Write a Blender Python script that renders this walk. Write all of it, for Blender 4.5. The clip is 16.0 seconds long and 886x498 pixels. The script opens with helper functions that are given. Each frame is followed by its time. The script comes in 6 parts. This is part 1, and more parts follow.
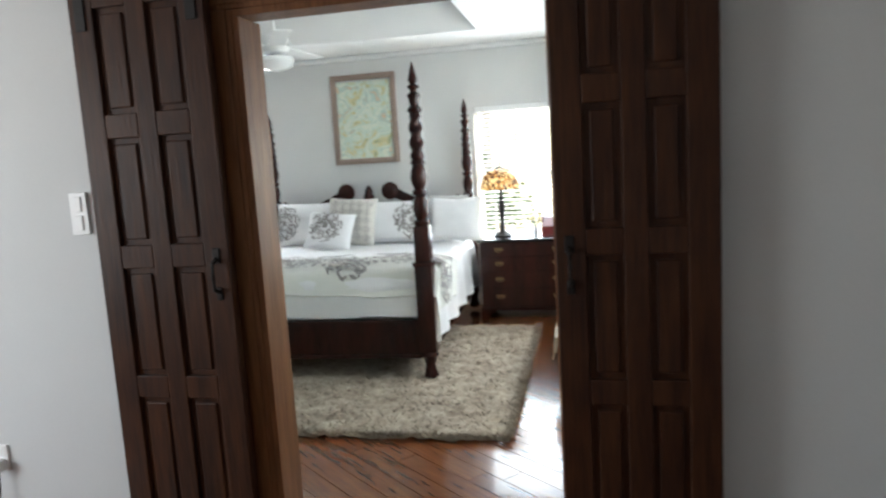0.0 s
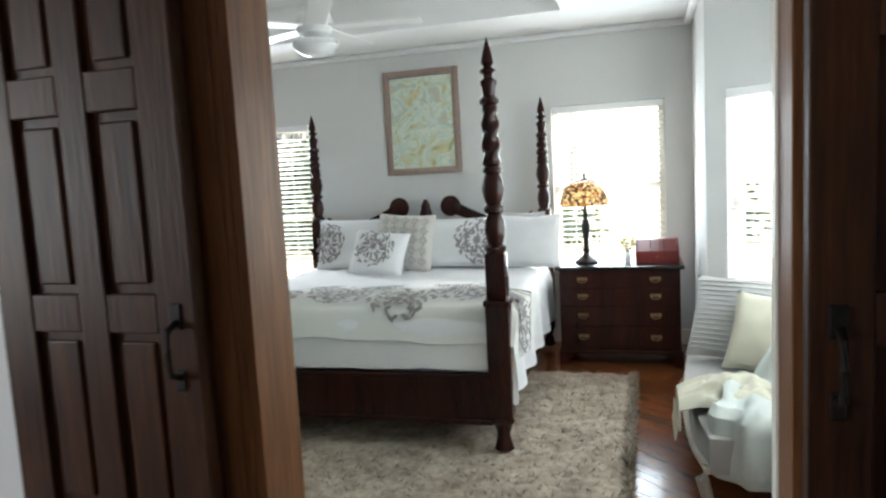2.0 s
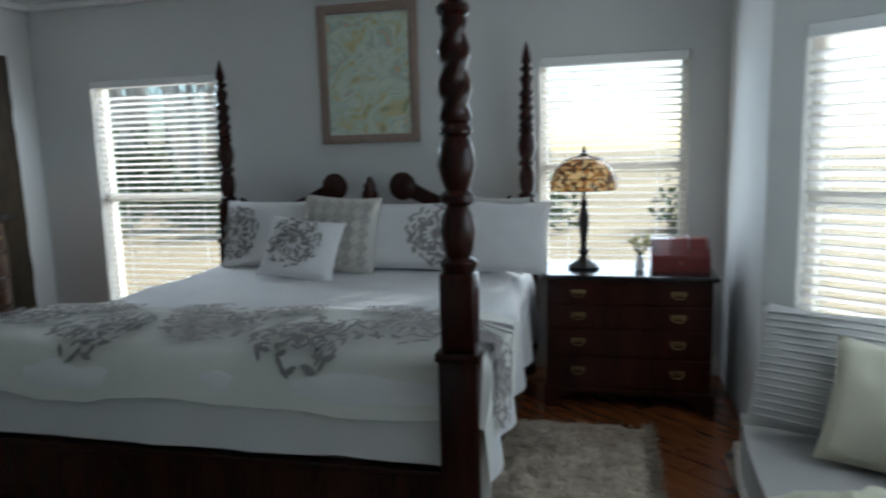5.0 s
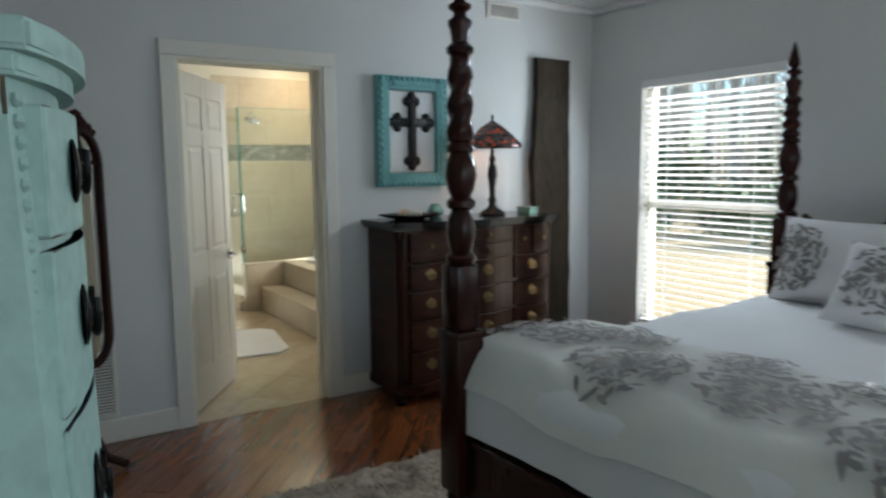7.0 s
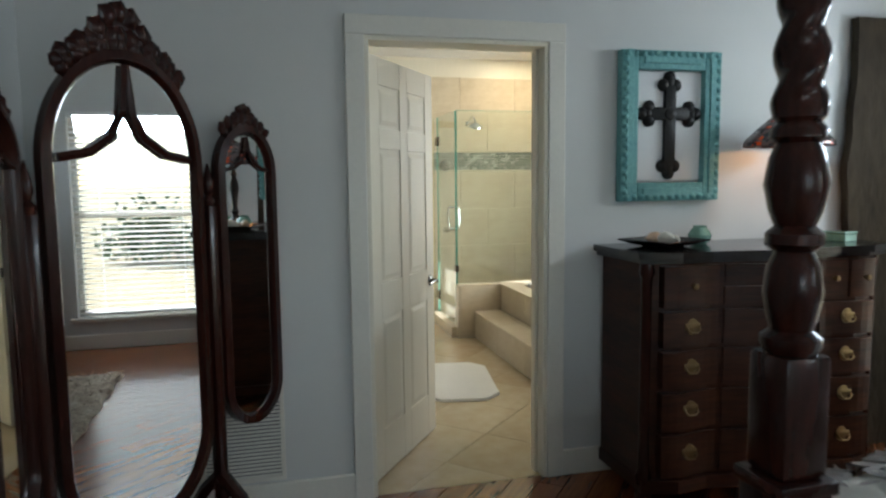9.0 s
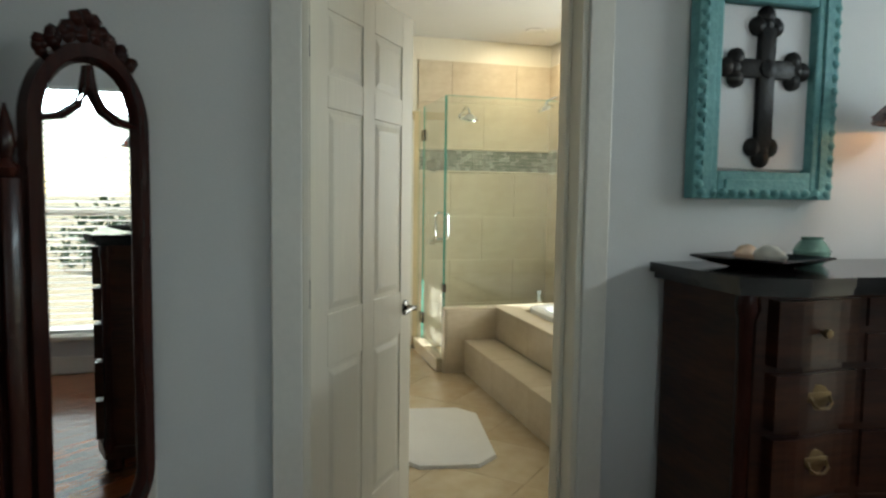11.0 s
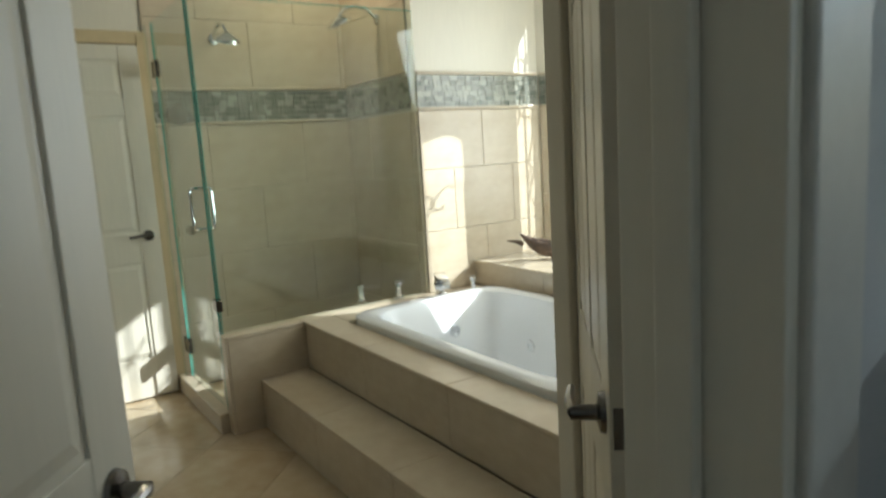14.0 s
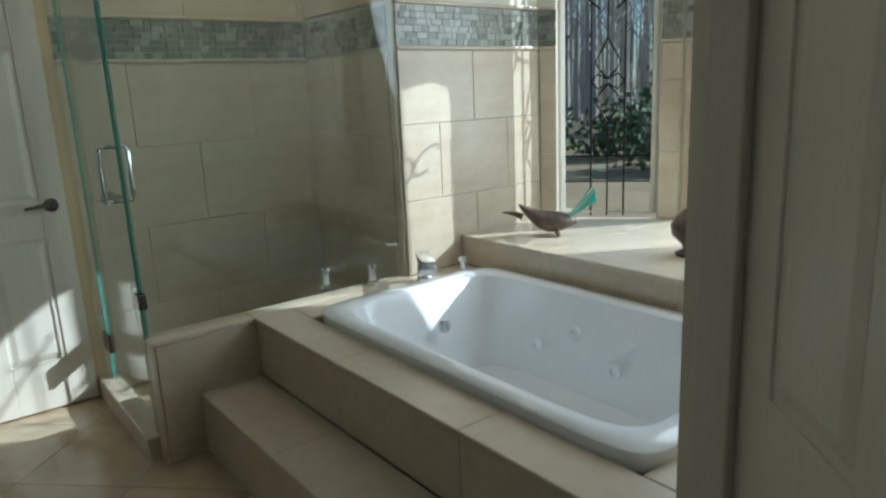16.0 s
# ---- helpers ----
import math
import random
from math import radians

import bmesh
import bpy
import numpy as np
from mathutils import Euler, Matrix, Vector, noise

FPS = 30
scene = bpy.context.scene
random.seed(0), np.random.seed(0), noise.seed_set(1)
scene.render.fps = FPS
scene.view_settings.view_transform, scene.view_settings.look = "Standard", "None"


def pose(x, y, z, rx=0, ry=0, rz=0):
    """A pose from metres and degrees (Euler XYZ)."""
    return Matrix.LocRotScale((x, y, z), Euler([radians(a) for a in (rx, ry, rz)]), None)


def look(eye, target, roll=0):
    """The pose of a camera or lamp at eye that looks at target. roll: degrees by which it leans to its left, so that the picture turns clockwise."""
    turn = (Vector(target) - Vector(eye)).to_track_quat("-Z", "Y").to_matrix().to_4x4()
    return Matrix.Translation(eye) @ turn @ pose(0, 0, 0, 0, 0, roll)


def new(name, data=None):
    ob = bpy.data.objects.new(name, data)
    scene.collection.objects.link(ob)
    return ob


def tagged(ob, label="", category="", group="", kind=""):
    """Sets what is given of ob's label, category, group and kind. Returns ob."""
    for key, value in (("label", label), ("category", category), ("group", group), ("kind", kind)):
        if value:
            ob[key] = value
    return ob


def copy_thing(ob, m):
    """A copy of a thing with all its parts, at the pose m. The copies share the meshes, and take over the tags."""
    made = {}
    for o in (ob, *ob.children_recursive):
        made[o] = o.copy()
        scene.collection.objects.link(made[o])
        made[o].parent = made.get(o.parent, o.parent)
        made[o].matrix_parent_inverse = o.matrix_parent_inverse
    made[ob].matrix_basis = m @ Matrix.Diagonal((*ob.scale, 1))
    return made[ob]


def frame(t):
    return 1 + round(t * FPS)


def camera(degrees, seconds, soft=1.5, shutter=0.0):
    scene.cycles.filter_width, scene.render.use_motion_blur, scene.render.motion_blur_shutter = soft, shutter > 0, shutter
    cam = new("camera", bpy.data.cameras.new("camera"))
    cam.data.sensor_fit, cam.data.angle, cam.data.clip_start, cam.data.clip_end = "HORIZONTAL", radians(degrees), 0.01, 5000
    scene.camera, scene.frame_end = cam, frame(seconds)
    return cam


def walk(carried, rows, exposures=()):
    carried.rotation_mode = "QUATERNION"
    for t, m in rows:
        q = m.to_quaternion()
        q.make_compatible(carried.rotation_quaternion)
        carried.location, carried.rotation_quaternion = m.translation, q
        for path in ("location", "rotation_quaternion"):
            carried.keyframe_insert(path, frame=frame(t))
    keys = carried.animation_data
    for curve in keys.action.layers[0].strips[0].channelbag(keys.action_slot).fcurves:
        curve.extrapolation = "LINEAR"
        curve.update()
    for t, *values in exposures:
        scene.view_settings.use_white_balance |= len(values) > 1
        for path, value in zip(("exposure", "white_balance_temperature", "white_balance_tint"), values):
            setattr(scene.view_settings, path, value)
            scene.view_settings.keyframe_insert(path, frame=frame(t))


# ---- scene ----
cam = camera(66.4, 16.0, soft=2.3, shutter=0.5)
PATH = [
    (0, (0.038, -0.024, 1.558), (-0.387, 1.913, 1.297), -3.5),
    (0.5, (0.001, 0.178, 1.542), (-0.553, 2.087, 1.325), -2.3),
    (1, (-0.159, 0.395, 1.542), (-0.689, 2.311, 1.32), -2.4),
    (1.5, (-0.296, 0.658, 1.522), (-0.833, 2.564, 1.245), -3.0),
    (2, (-0.335, 1.015, 1.528), (-0.908, 2.919, 1.317), -3.1),
    (2.5, (-0.372, 1.287, 1.506), (-0.71, 3.237, 1.223), -1.6),
    (3, (-0.47, 1.549, 1.512), (-0.498, 3.531, 1.242), -3.2),
    (5.5, (-0.673, 2.606, 1.48), (-1.52, 4.392, 1.182), -0.8),
    (6, (-0.759, 2.72, 1.492), (-2.032, 4.24, 1.229), -0.1),
    (6.5, (-0.917, 2.868, 1.481), (-2.446, 4.137, 1.256), -0.6),
    (7, (-1.103, 2.995, 1.481), (-2.765, 4.081, 1.241), -0.5),
    (7.5, (-1.288, 3.179, 1.473), (-3.103, 3.996, 1.281), -1.0),
    (8, (-1.483, 3.317, 1.481), (-3.395, 3.863, 1.273), -0.4),
    (8.5, (-1.771, 3.386, 1.48), (-3.702, 3.864, 1.275), -0.8),
    (11, (-3.141, 3.741, 1.352), (-5.067, 4.258, 1.195), 0.8),
    (11.5, (-3.436, 3.826, 1.376), (-5.371, 4.308, 1.223), 1.2),
    (12, (-3.772, 3.873, 1.4), (-5.682, 4.453, 1.274), -0.9),
    (12.5, (-4.067, 3.98, 1.393), (-5.933, 4.687, 1.264), -1.0),
    (13, (-4.339, 4.089, 1.409), (-6.193, 4.825, 1.256), 0.7),
    (13.5, (-4.613, 4.11, 1.396), (-6.36, 5.067, 1.215), -1.5),
    (14, (-4.798, 4.199, 1.344), (-6.439, 5.303, 1.047), -3.5),
    (14.5, (-4.97, 4.293, 1.296), (-6.596, 5.364, 0.838), -3.9),
    (15, (-5.114, 4.365, 1.285), (-6.682, 5.466, 0.714), -3.5),
    (15.5, (-5.34, 4.434, 1.319), (-6.907, 5.568, 0.809), -3.9),
    (16, (-5.484, 4.48, 1.356), (-7.021, 5.68, 0.908), -2.6),
]
EXPOSURES = [(0, 2.95, 6100, 10), (2, 2.7, 6100, 9), (3, 2.25, 5750, 8), (5.3, 1.15, 5600, 8), (6.5, 1.45, 5700, 8), (8, 1.75, 5750, 8), (11, 1.55, 6000, 4), (12.5, 1.35, 6100, 3), (13.5, 0.95, 5850, 3), (14.5, 0.55, 5450, 2), (15.2, 0.38, 5250, 2), (16, 0.15, 5050, 2)]
walk(cam, [(t, look(eye, target, roll)) for t, eye, target, roll in PATH], EXPOSURES)

# ---- world and light ----
SUN_AZ = radians(32)      # from +y towards +x
SUN_EL = radians(27.5)
world = bpy.data.worlds.new("sky")
scene.world = world
world.use_nodes = True
wn = world.node_tree
sky = wn.nodes.new("ShaderNodeTexSky")
sky.sky_type, sky.sun_disc = "NISHITA", False
sky.sun_elevation, sky.sun_rotation = SUN_EL, SUN_AZ
wn.links.new(sky.outputs[0], wn.nodes["Background"].inputs[0])
wn.nodes["Background"].inputs[1].default_value = 0.08
sun = new("sun", bpy.data.lights.new("sun", "SUN"))
sun.data.energy, sun.data.angle, sun.data.color = 5.0, radians(0.5), (1.0, 0.95, 0.86)
sun.matrix_world = look((20, 20, 15), (20 - math.cos(SUN_EL) * math.sin(SUN_AZ), 20 - math.cos(SUN_EL) * math.cos(SUN_AZ), 15 - math.sin(SUN_EL)))


def sky_lamp(name, eye, target, w, h, power, colour=(0.84, 0.95, 1.0)):
    """An added area lamp that stands in for daylight at a window's opening."""
    lamp = new(name, bpy.data.lights.new(name, "AREA"))
    lamp.data.shape, lamp.data.size, lamp.data.size_y = "RECTANGLE", w, h
    lamp.data.energy, lamp.data.color = power, colour
    lamp.matrix_world = look(eye, target)
    return lamp


sky_lamp("daylight_head_window", (-4.0, 6.93, 1.98), (-3.9, 4, 0.7), 1.0, 0.16, 5.2)
sky_lamp("daylight_chest_window", (-0.65, 6.9, 1.4), (-0.65, 4, 1.0), 0.8, 1.3, 4)
sky_lamp("daylight_bay_window", (0.62, 4.4, 1.6), (-3, 4.6, 0.9), 1.4, 1.0, 4.6)
sky_lamp("daylight_bath_window", (-6.75, 7.5, 1.6), (-6.9, 4, 0.8), 1.0, 1.5, 18, (1.0, 0.98, 0.9))
# added fill from an invented side window, brighter towards the hall's left
sky_lamp("daylight_hall_window", (-4.8, 0.2, 1.6), (0, 1.4, 1.3), 1.4, 1.5, 12, (0.97, 0.98, 0.96))

# ---- materials ----


def material(name, base, rough=0.6, metal=0.0, grain=20.0, vary=0.15, bump=0.1, coarse=2.0, stretch=(1, 1, 1), piece=0.0, second=None, coat=0.0, trans=0.0):
    """Base colour varied at two scales, with fine relief; piece: how much it varies from object to object."""
    m = bpy.data.materials.new(name)
    m.use_nodes = True
    nt = m.node_tree
    bs = nt.nodes["Principled BSDF"]
    bs.inputs["Roughness"].default_value, bs.inputs["Metallic"].default_value = rough, metal
    bs.inputs["Coat Weight"].default_value, bs.inputs["Transmission Weight"].default_value = coat, trans
    tc = nt.nodes.new("ShaderNodeTexCoord")
    mp = nt.nodes.new("ShaderNodeMapping")
    mp.inputs["Scale"].default_value = stretch
    nt.links.new(tc.outputs["Object"], mp.inputs[0])
    fine, big = nt.nodes.new("ShaderNodeTexNoise"), nt.nodes.new("ShaderNodeTexNoise")
    fine.inputs["Scale"].default_value, fine.inputs["Detail"].default_value = grain, 6
    big.inputs["Scale"].default_value, big.inputs["Detail"].default_value = coarse, 3
    nt.links.new(mp.outputs[0], fine.inputs[0])
    nt.links.new(mp.outputs[0], big.inputs[0])
    mix = nt.nodes.new("ShaderNodeMath")
    mix.operation = "ADD"
    nt.links.new(fine.outputs[0], mix.inputs[0])
    nt.links.new(big.outputs[0], mix.inputs[1])
    last = mix.outputs[0]
    if piece:
        info = nt.nodes.new("ShaderNodeObjectInfo")
        sc = nt.nodes.new("ShaderNodeMath")
        sc.operation = "MULTIPLY_ADD"
        sc.inputs[1].default_value, sc.inputs[2].default_value = piece, -piece / 2
        nt.links.new(info.outputs["Random"], sc.inputs[0])
        ad = nt.nodes.new("ShaderNodeMath")
        nt.links.new(last, ad.inputs[0])
        nt.links.new(sc.outputs[0], ad.inputs[1])
        last = ad.outputs[0]
    ramp = nt.nodes.new("ShaderNodeMapRange")
    ramp.inputs["From Min"].default_value, ramp.inputs["From Max"].default_value = 0.65, 1.35
    nt.links.new(last, ramp.inputs[0])
    col = nt.nodes.new("ShaderNodeMix")
    col.data_type = "RGBA"
    lo = tuple(c * (1 - vary) for c in base) if second is None else second
    hi = tuple(min(1, c * (1 + vary)) for c in base) if second is None else base
    col.inputs[6].default_value, col.inputs[7].default_value = (*lo, 1), (*hi, 1)
    nt.links.new(ramp.outputs[0], col.inputs[0])
    nt.links.new(col.outputs[2], bs.inputs["Base Color"])
    if bump:
        bp = nt.nodes.new("ShaderNodeBump")
        bp.inputs["Strength"].default_value, bp.inputs["Distance"].default_value = bump, 0.01
        nt.links.new(fine.outputs[0], bp.inputs["Height"])
        nt.links.new(bp.outputs[0], bs.inputs["Normal"])
    return m


def glass(name, colour=(0.95, 1.0, 0.98)):
    m = bpy.data.materials.new(name)
    m.use_nodes = True
    nt = m.node_tree
    nt.nodes.clear()
    out, tr, gl, mx = (nt.nodes.new(n) for n in ("ShaderNodeOutputMaterial", "ShaderNodeBsdfTransparent", "ShaderNodeBsdfGlossy", "ShaderNodeMixShader"))
    lw, fr = nt.nodes.new("ShaderNodeLayerWeight"), nt.nodes.new("ShaderNodeMath")
    fr.operation, fr.inputs[1].default_value = "POWER", 4.0
    sc, ad = nt.nodes.new("ShaderNodeMath"), None
    sc.operation, sc.inputs[1].default_value, sc.inputs[2].default_value = "MULTIPLY_ADD", 0.7, 0.035
    nt.links.new(lw.outputs["Facing"], fr.inputs[0])
    nt.links.new(fr.outputs[0], sc.inputs[0])
    tr.inputs[0].default_value = (*colour, 1)
    gl.inputs["Roughness"].default_value = 0.01
    nt.links.new(sc.outputs[0], mx.inputs[0])
    nt.links.new(tr.outputs[0], mx.inputs[1])
    nt.links.new(gl.outputs[0], mx.inputs[2])
    nt.links.new(mx.outputs[0], out.inputs[0])
    return m


def glowing(name, base, glow, strength, grain=40.0):
    m = material(name, base, 0.35, grain=grain, vary=0.5, bump=0.2)
    bs = m.node_tree.nodes["Principled BSDF"]
    bs.inputs["Emission Color"].default_value, bs.inputs["Emission Strength"].default_value = (*glow, 1), strength
    return m


PAINT = material("wall_paint", (0.64, 0.64, 0.625), 0.75, grain=160, vary=0.03, bump=0.08)
HALL_PAINT = material("hall_paint", (0.62, 0.63, 0.62), 0.75, grain=160, vary=0.03, bump=0.08)
CEIL = material("ceiling_paint", (0.8, 0.8, 0.79), 0.85, grain=120, vary=0.03, bump=0.1)
TRIM = material("trim_paint", (0.74, 0.71, 0.64), 0.4, grain=60, vary=0.04, bump=0.03)
DOORPAINT = material("door_paint", (0.8, 0.75, 0.63), 0.38, grain=70, vary=0.03, bump=0.04, stretch=(1, 1, 0.1))
KNOTTY = material("stained_knotty_wood", (0.07, 0.026, 0.01), 0.42, grain=9, vary=0.5, bump=0.15, coarse=2.2, stretch=(9, 9, 0.7), second=(0.013, 0.005, 0.004))
JAMBWOOD = material("jamb_wood", (0.23, 0.1, 0.04), 0.45, grain=9, vary=0.4, bump=0.12, stretch=(10, 10, 0.6), second=(0.09, 0.036, 0.014))
MAHOG = material("mahogany", (0.04, 0.01, 0.006), 0.32, grain=12, vary=0.5, bump=0.05, stretch=(6, 6, 0.8), second=(0.014, 0.004, 0.003), coat=0.08)
WALNUT = material("walnut_veneer", (0.06, 0.02, 0.009), 0.32, grain=10, vary=0.5, bump=0.06, stretch=(1, 1, 7), second=(0.013, 0.005, 0.004), coat=0.06)
DARKTOP = material("black_lacquer", (0.01, 0.008, 0.008), 0.16, vary=0.2, bump=0.02, coat=0.1)
PLANK = material("hardwood_plank", (0.25, 0.08, 0.024), 0.2, grain=7, vary=0.4, bump=0.05, coarse=2.5, stretch=(0.8, 9, 9), piece=0.28, second=(0.1, 0.03, 0.01), coat=0.3)
LIVEEDGE = material("bark_slab", (0.05, 0.036, 0.021), 0.8, grain=14, vary=0.6, bump=0.9, coarse=3, stretch=(2, 2, 0.7), second=(0.018, 0.012, 0.008))
LINEN = material("white_linen", (0.78, 0.77, 0.77), 0.9, grain=240, vary=0.05, bump=0.25)
GREYLINEN = material("grey_linen", (0.5, 0.49, 0.47), 0.9, grain=260, vary=0.12, bump=0.35)
CREAM = material("cream_cloth", (0.58, 0.55, 0.43), 0.9, grain=260, vary=0.06, bump=0.3)
TAUPE = material("taupe_embroidery", (0.29, 0.265, 0.255), 0.9, grain=200, vary=0.3, bump=0.4)
SOFA = material("oatmeal_upholstery", (0.38, 0.365, 0.345), 0.95, grain=300, vary=0.1, bump=0.4)
THROW = material("pale_aqua_throw", (0.52, 0.55, 0.51), 0.95, grain=200, vary=0.1, bump=0.6)
RUG = material("shag_wool", (0.52, 0.435, 0.335), 1.0, grain=26, vary=0.5, bump=0.6, coarse=7, second=(0.2, 0.155, 0.115))
AQUA = material("aqua_chalk_paint", (0.42, 0.6, 0.555), 0.6, grain=30, vary=0.14, bump=0.15, coarse=3)
TURQ = material("turquoise_distressed_paint", (0.19, 0.43, 0.42), 0.55, grain=50, vary=0.5, bump=0.5, coarse=7, second=(0.1, 0.27, 0.275))
IRON = material("black_iron", (0.015, 0.013, 0.012), 0.45, metal=0.6, grain=60, vary=0.3, bump=0.2)
BRONZE = material("bronze_metal", (0.14, 0.11, 0.08), 0.35, metal=0.9, vary=0.2, bump=0.05)
BRASS = material("aged_brass", (0.2, 0.14, 0.07), 0.4, metal=1.0, vary=0.25, bump=0.05)
CHROME = material("chrome", (0.75, 0.76, 0.78), 0.08, metal=1.0, vary=0.03, bump=0)
NICKEL = material("dark_nickel", (0.2, 0.19, 0.18), 0.22, metal=1.0, vary=0.1, bump=0)
MIRROR = material("silvered_mirror", (0.86, 0.88, 0.88), 0.0, metal=1.0, vary=0.0, bump=0)
TRAV = material("travertine", (0.64, 0.56, 0.43), 0.3, grain=14, vary=0.14, bump=0.06, coarse=3.0, piece=0.25, stretch=(1, 1, 2), second=(0.54, 0.45, 0.32))
TRAVFLOOR = material("polished_travertine", (0.6, 0.5, 0.35), 0.16, grain=10, vary=0.15, bump=0.04, coarse=3.0, piece=0.3, second=(0.48, 0.37, 0.23))
GROUT = material("grout", (0.4, 0.34, 0.26), 0.9, grain=120, vary=0.1, bump=0.1)
MOSAIC = material("glass_mosaic", (0.42, 0.42, 0.36), 0.25, grain=20, vary=0.4, bump=0.05, piece=0.9, second=(0.16, 0.17, 0.14))
TUB = material("tub_acrylic", (0.86, 0.87, 0.88), 0.12, grain=10, vary=0.01, bump=0)
MAT = material("white_bath_mat", (0.8, 0.79, 0.76), 1.0, grain=140, vary=0.06, bump=0.8)
SLAT = material("blind_slat", (0.85, 0.85, 0.84), 0.45, grain=40, vary=0.02, bump=0.02)
PLASTIC = material("white_plastic", (0.8, 0.8, 0.79), 0.35, grain=40, vary=0.02, bump=0)
PANE = glass("window_glass")
SHOWER = glass("shower_glass", (0.95, 0.99, 0.97))
GREENEDGE = material("glass_edge", (0.12, 0.4, 0.33), 0.1, vary=0.1, bump=0)
GRASS = material("winter_grass", (0.42, 0.29, 0.16), 1.0, grain=3, vary=0.3, bump=0.6, coarse=0.2, second=(0.26, 0.18, 0.1))
BARK = material("tree_bark", (0.5, 0.46, 0.42), 0.95, grain=8, vary=0.4, bump=0.6, stretch=(1, 1, 0.2), piece=0.4, second=(0.3, 0.27, 0.25))
LEAF = material("evergreen_leaf", (0.1, 0.14, 0.05), 0.7, grain=6, vary=0.5, bump=0.2, piece=0.3, second=(0.03, 0.06, 0.02))

for wood in (MAHOG, WALNUT, KNOTTY, LIVEEDGE, JAMBWOOD):
    wood.node_tree.nodes["Principled BSDF"].inputs["Specular IOR Level"].default_value = 0.22
MAHOG.node_tree.nodes["Principled BSDF"].inputs["Roughness"].default_value = 0.24

# ---- mesh tools ----


def thing(name, x, y, z, rz=0, label="", category="", group=""):
    ob = new(name)
    ob.matrix_world = pose(x, y, z, 0, 0, rz)
    ob.empty_display_size = 0.1
    return tagged(ob, label, category, group)


def finish(bm, name, mat, parent=None, smooth=False, label="", kind=""):
    bmesh.ops.recalc_face_normals(bm, faces=bm.faces)
    me = bpy.data.meshes.new(name)
    bm.to_mesh(me)
    bm.free()
    me.materials.append(mat)
    if smooth:
        me.polygons.foreach_set("use_smooth", [True] * len(me.polygons))
        me.set_sharp_from_angle(angle=radians(40))
    ob = new(name, me)
    ob.parent = parent
    return tagged(ob, label, kind=kind)


def add_box(bm, x0, x1, y0, y1, z0, z1, bevel=0.0, m=None):
    g = bmesh.ops.create_cube(bm, size=1)
    vs = g["verts"]
    for v in vs:
        v.co = Vector(((x0 + x1) / 2 + v.co.x * (x1 - x0), (y0 + y1) / 2 + v.co.y * (y1 - y0), (z0 + z1) / 2 + v.co.z * (z1 - z0)))
    if bevel:
        es = list({e for v in vs for e in v.link_edges})
        r = bmesh.ops.bevel(bm, geom=es, offset=bevel, segments=2, affect="EDGES", profile=0.5)
        vs = list({v for f in r["faces"] for v in f.verts} | {v for v in vs if v.is_valid})
    if m is not None:
        bmesh.ops.transform(bm, matrix=m, verts=vs)
    return vs


def add_prism(bm, pts, depth, m=None, bevel=0.0):
    """An outline in x, z pulled along y by depth."""
    a = [bm.verts.new((x, 0, z)) for x, z in pts]
    b = [bm.verts.new((x, depth, z)) for x, z in pts]
    n = len(pts)
    bm.faces.new(a)
    bm.faces.new(b[::-1])
    for i in range(n):
        bm.faces.new((a[i], b[i], b[(i + 1) % n], a[(i + 1) % n]))
    vs = a + b
    if m is not None:
        bmesh.ops.transform(bm, matrix=m, verts=vs)
    return vs


def add_lathe(bm, prof, segs=20, m=None, twist=None):
    """prof: (radius, height); twist: (z0, z1, turns, depth) carves a rope between two heights."""
    rings = []
    for r, z in prof:
        ring = []
        for k in range(segs):
            a = 2 * math.pi * k / segs
            q = r
            if twist and twist[0] < z < twist[1]:
                edge = min(1, (z - twist[0]) / 0.04, (twist[1] - z) / 0.04)
                q = r * (1 + edge * twist[3] * math.cos(2 * a - 2 * math.pi * twist[2] * (z - twist[0]) / (twist[1] - twist[0])))
            ring.append(bm.verts.new((q * math.cos(a), q * math.sin(a), z)))
        rings.append(ring)
    for p, q in zip(rings, rings[1:]):
        for k in range(segs):
            bm.faces.new((p[k], p[(k + 1) % segs], q[(k + 1) % segs], q[k]))
    bm.faces.new(rings[0][::-1])
    bm.faces.new(rings[-1])
    vs = [v for r in rings for v in r]
    if m is not None:
        bmesh.ops.transform(bm, matrix=m, verts=vs)
    return vs


def add_tube(bm, pts, r, segs=8, taper=1.0):
    """A round bar along points."""
    pts = [Vector(p) for p in pts]
    rings = []
    for i, p in enumerate(pts):
        d = (pts[min(i + 1, len(pts) - 1)] - pts[max(i - 1, 0)]).normalized()
        u = d.cross(Vector((0, 0, 1)) if abs(d.z) < 0.9 else Vector((1, 0, 0))).normalized()
        w = d.cross(u)
        q = r * (1 + (taper - 1) * i / max(1, len(pts) - 1))
        rings.append([bm.verts.new(p + q * (u * math.cos(2 * math.pi * k / segs) + w * math.sin(2 * math.pi * k / segs))) for k in range(segs)])
    for a, b in zip(rings, rings[1:]):
        for k in range(segs):
            bm.faces.new((a[k], a[(k + 1) % segs], b[(k + 1) % segs], b[k]))
    bm.faces.new(rings[0][::-1])
    bm.faces.new(rings[-1])


def add_sheet(bm, fn, nu, nv, thick=0.0):
    """A surface fn(u, v) for u, v from 0 to 1."""
    g = [[bm.verts.new(fn(i / nu, j / nv)) for j in range(nv + 1)] for i in range(nu + 1)]
    fs = [bm.faces.new((g[i][j], g[i + 1][j], g[i + 1][j + 1], g[i][j + 1])) for i in range(nu) for j in range(nv)]
    if thick:
        bmesh.ops.recalc_face_normals(bm, faces=fs)
        bmesh.ops.solidify(bm, geom=fs, thickness=thick)
    return g


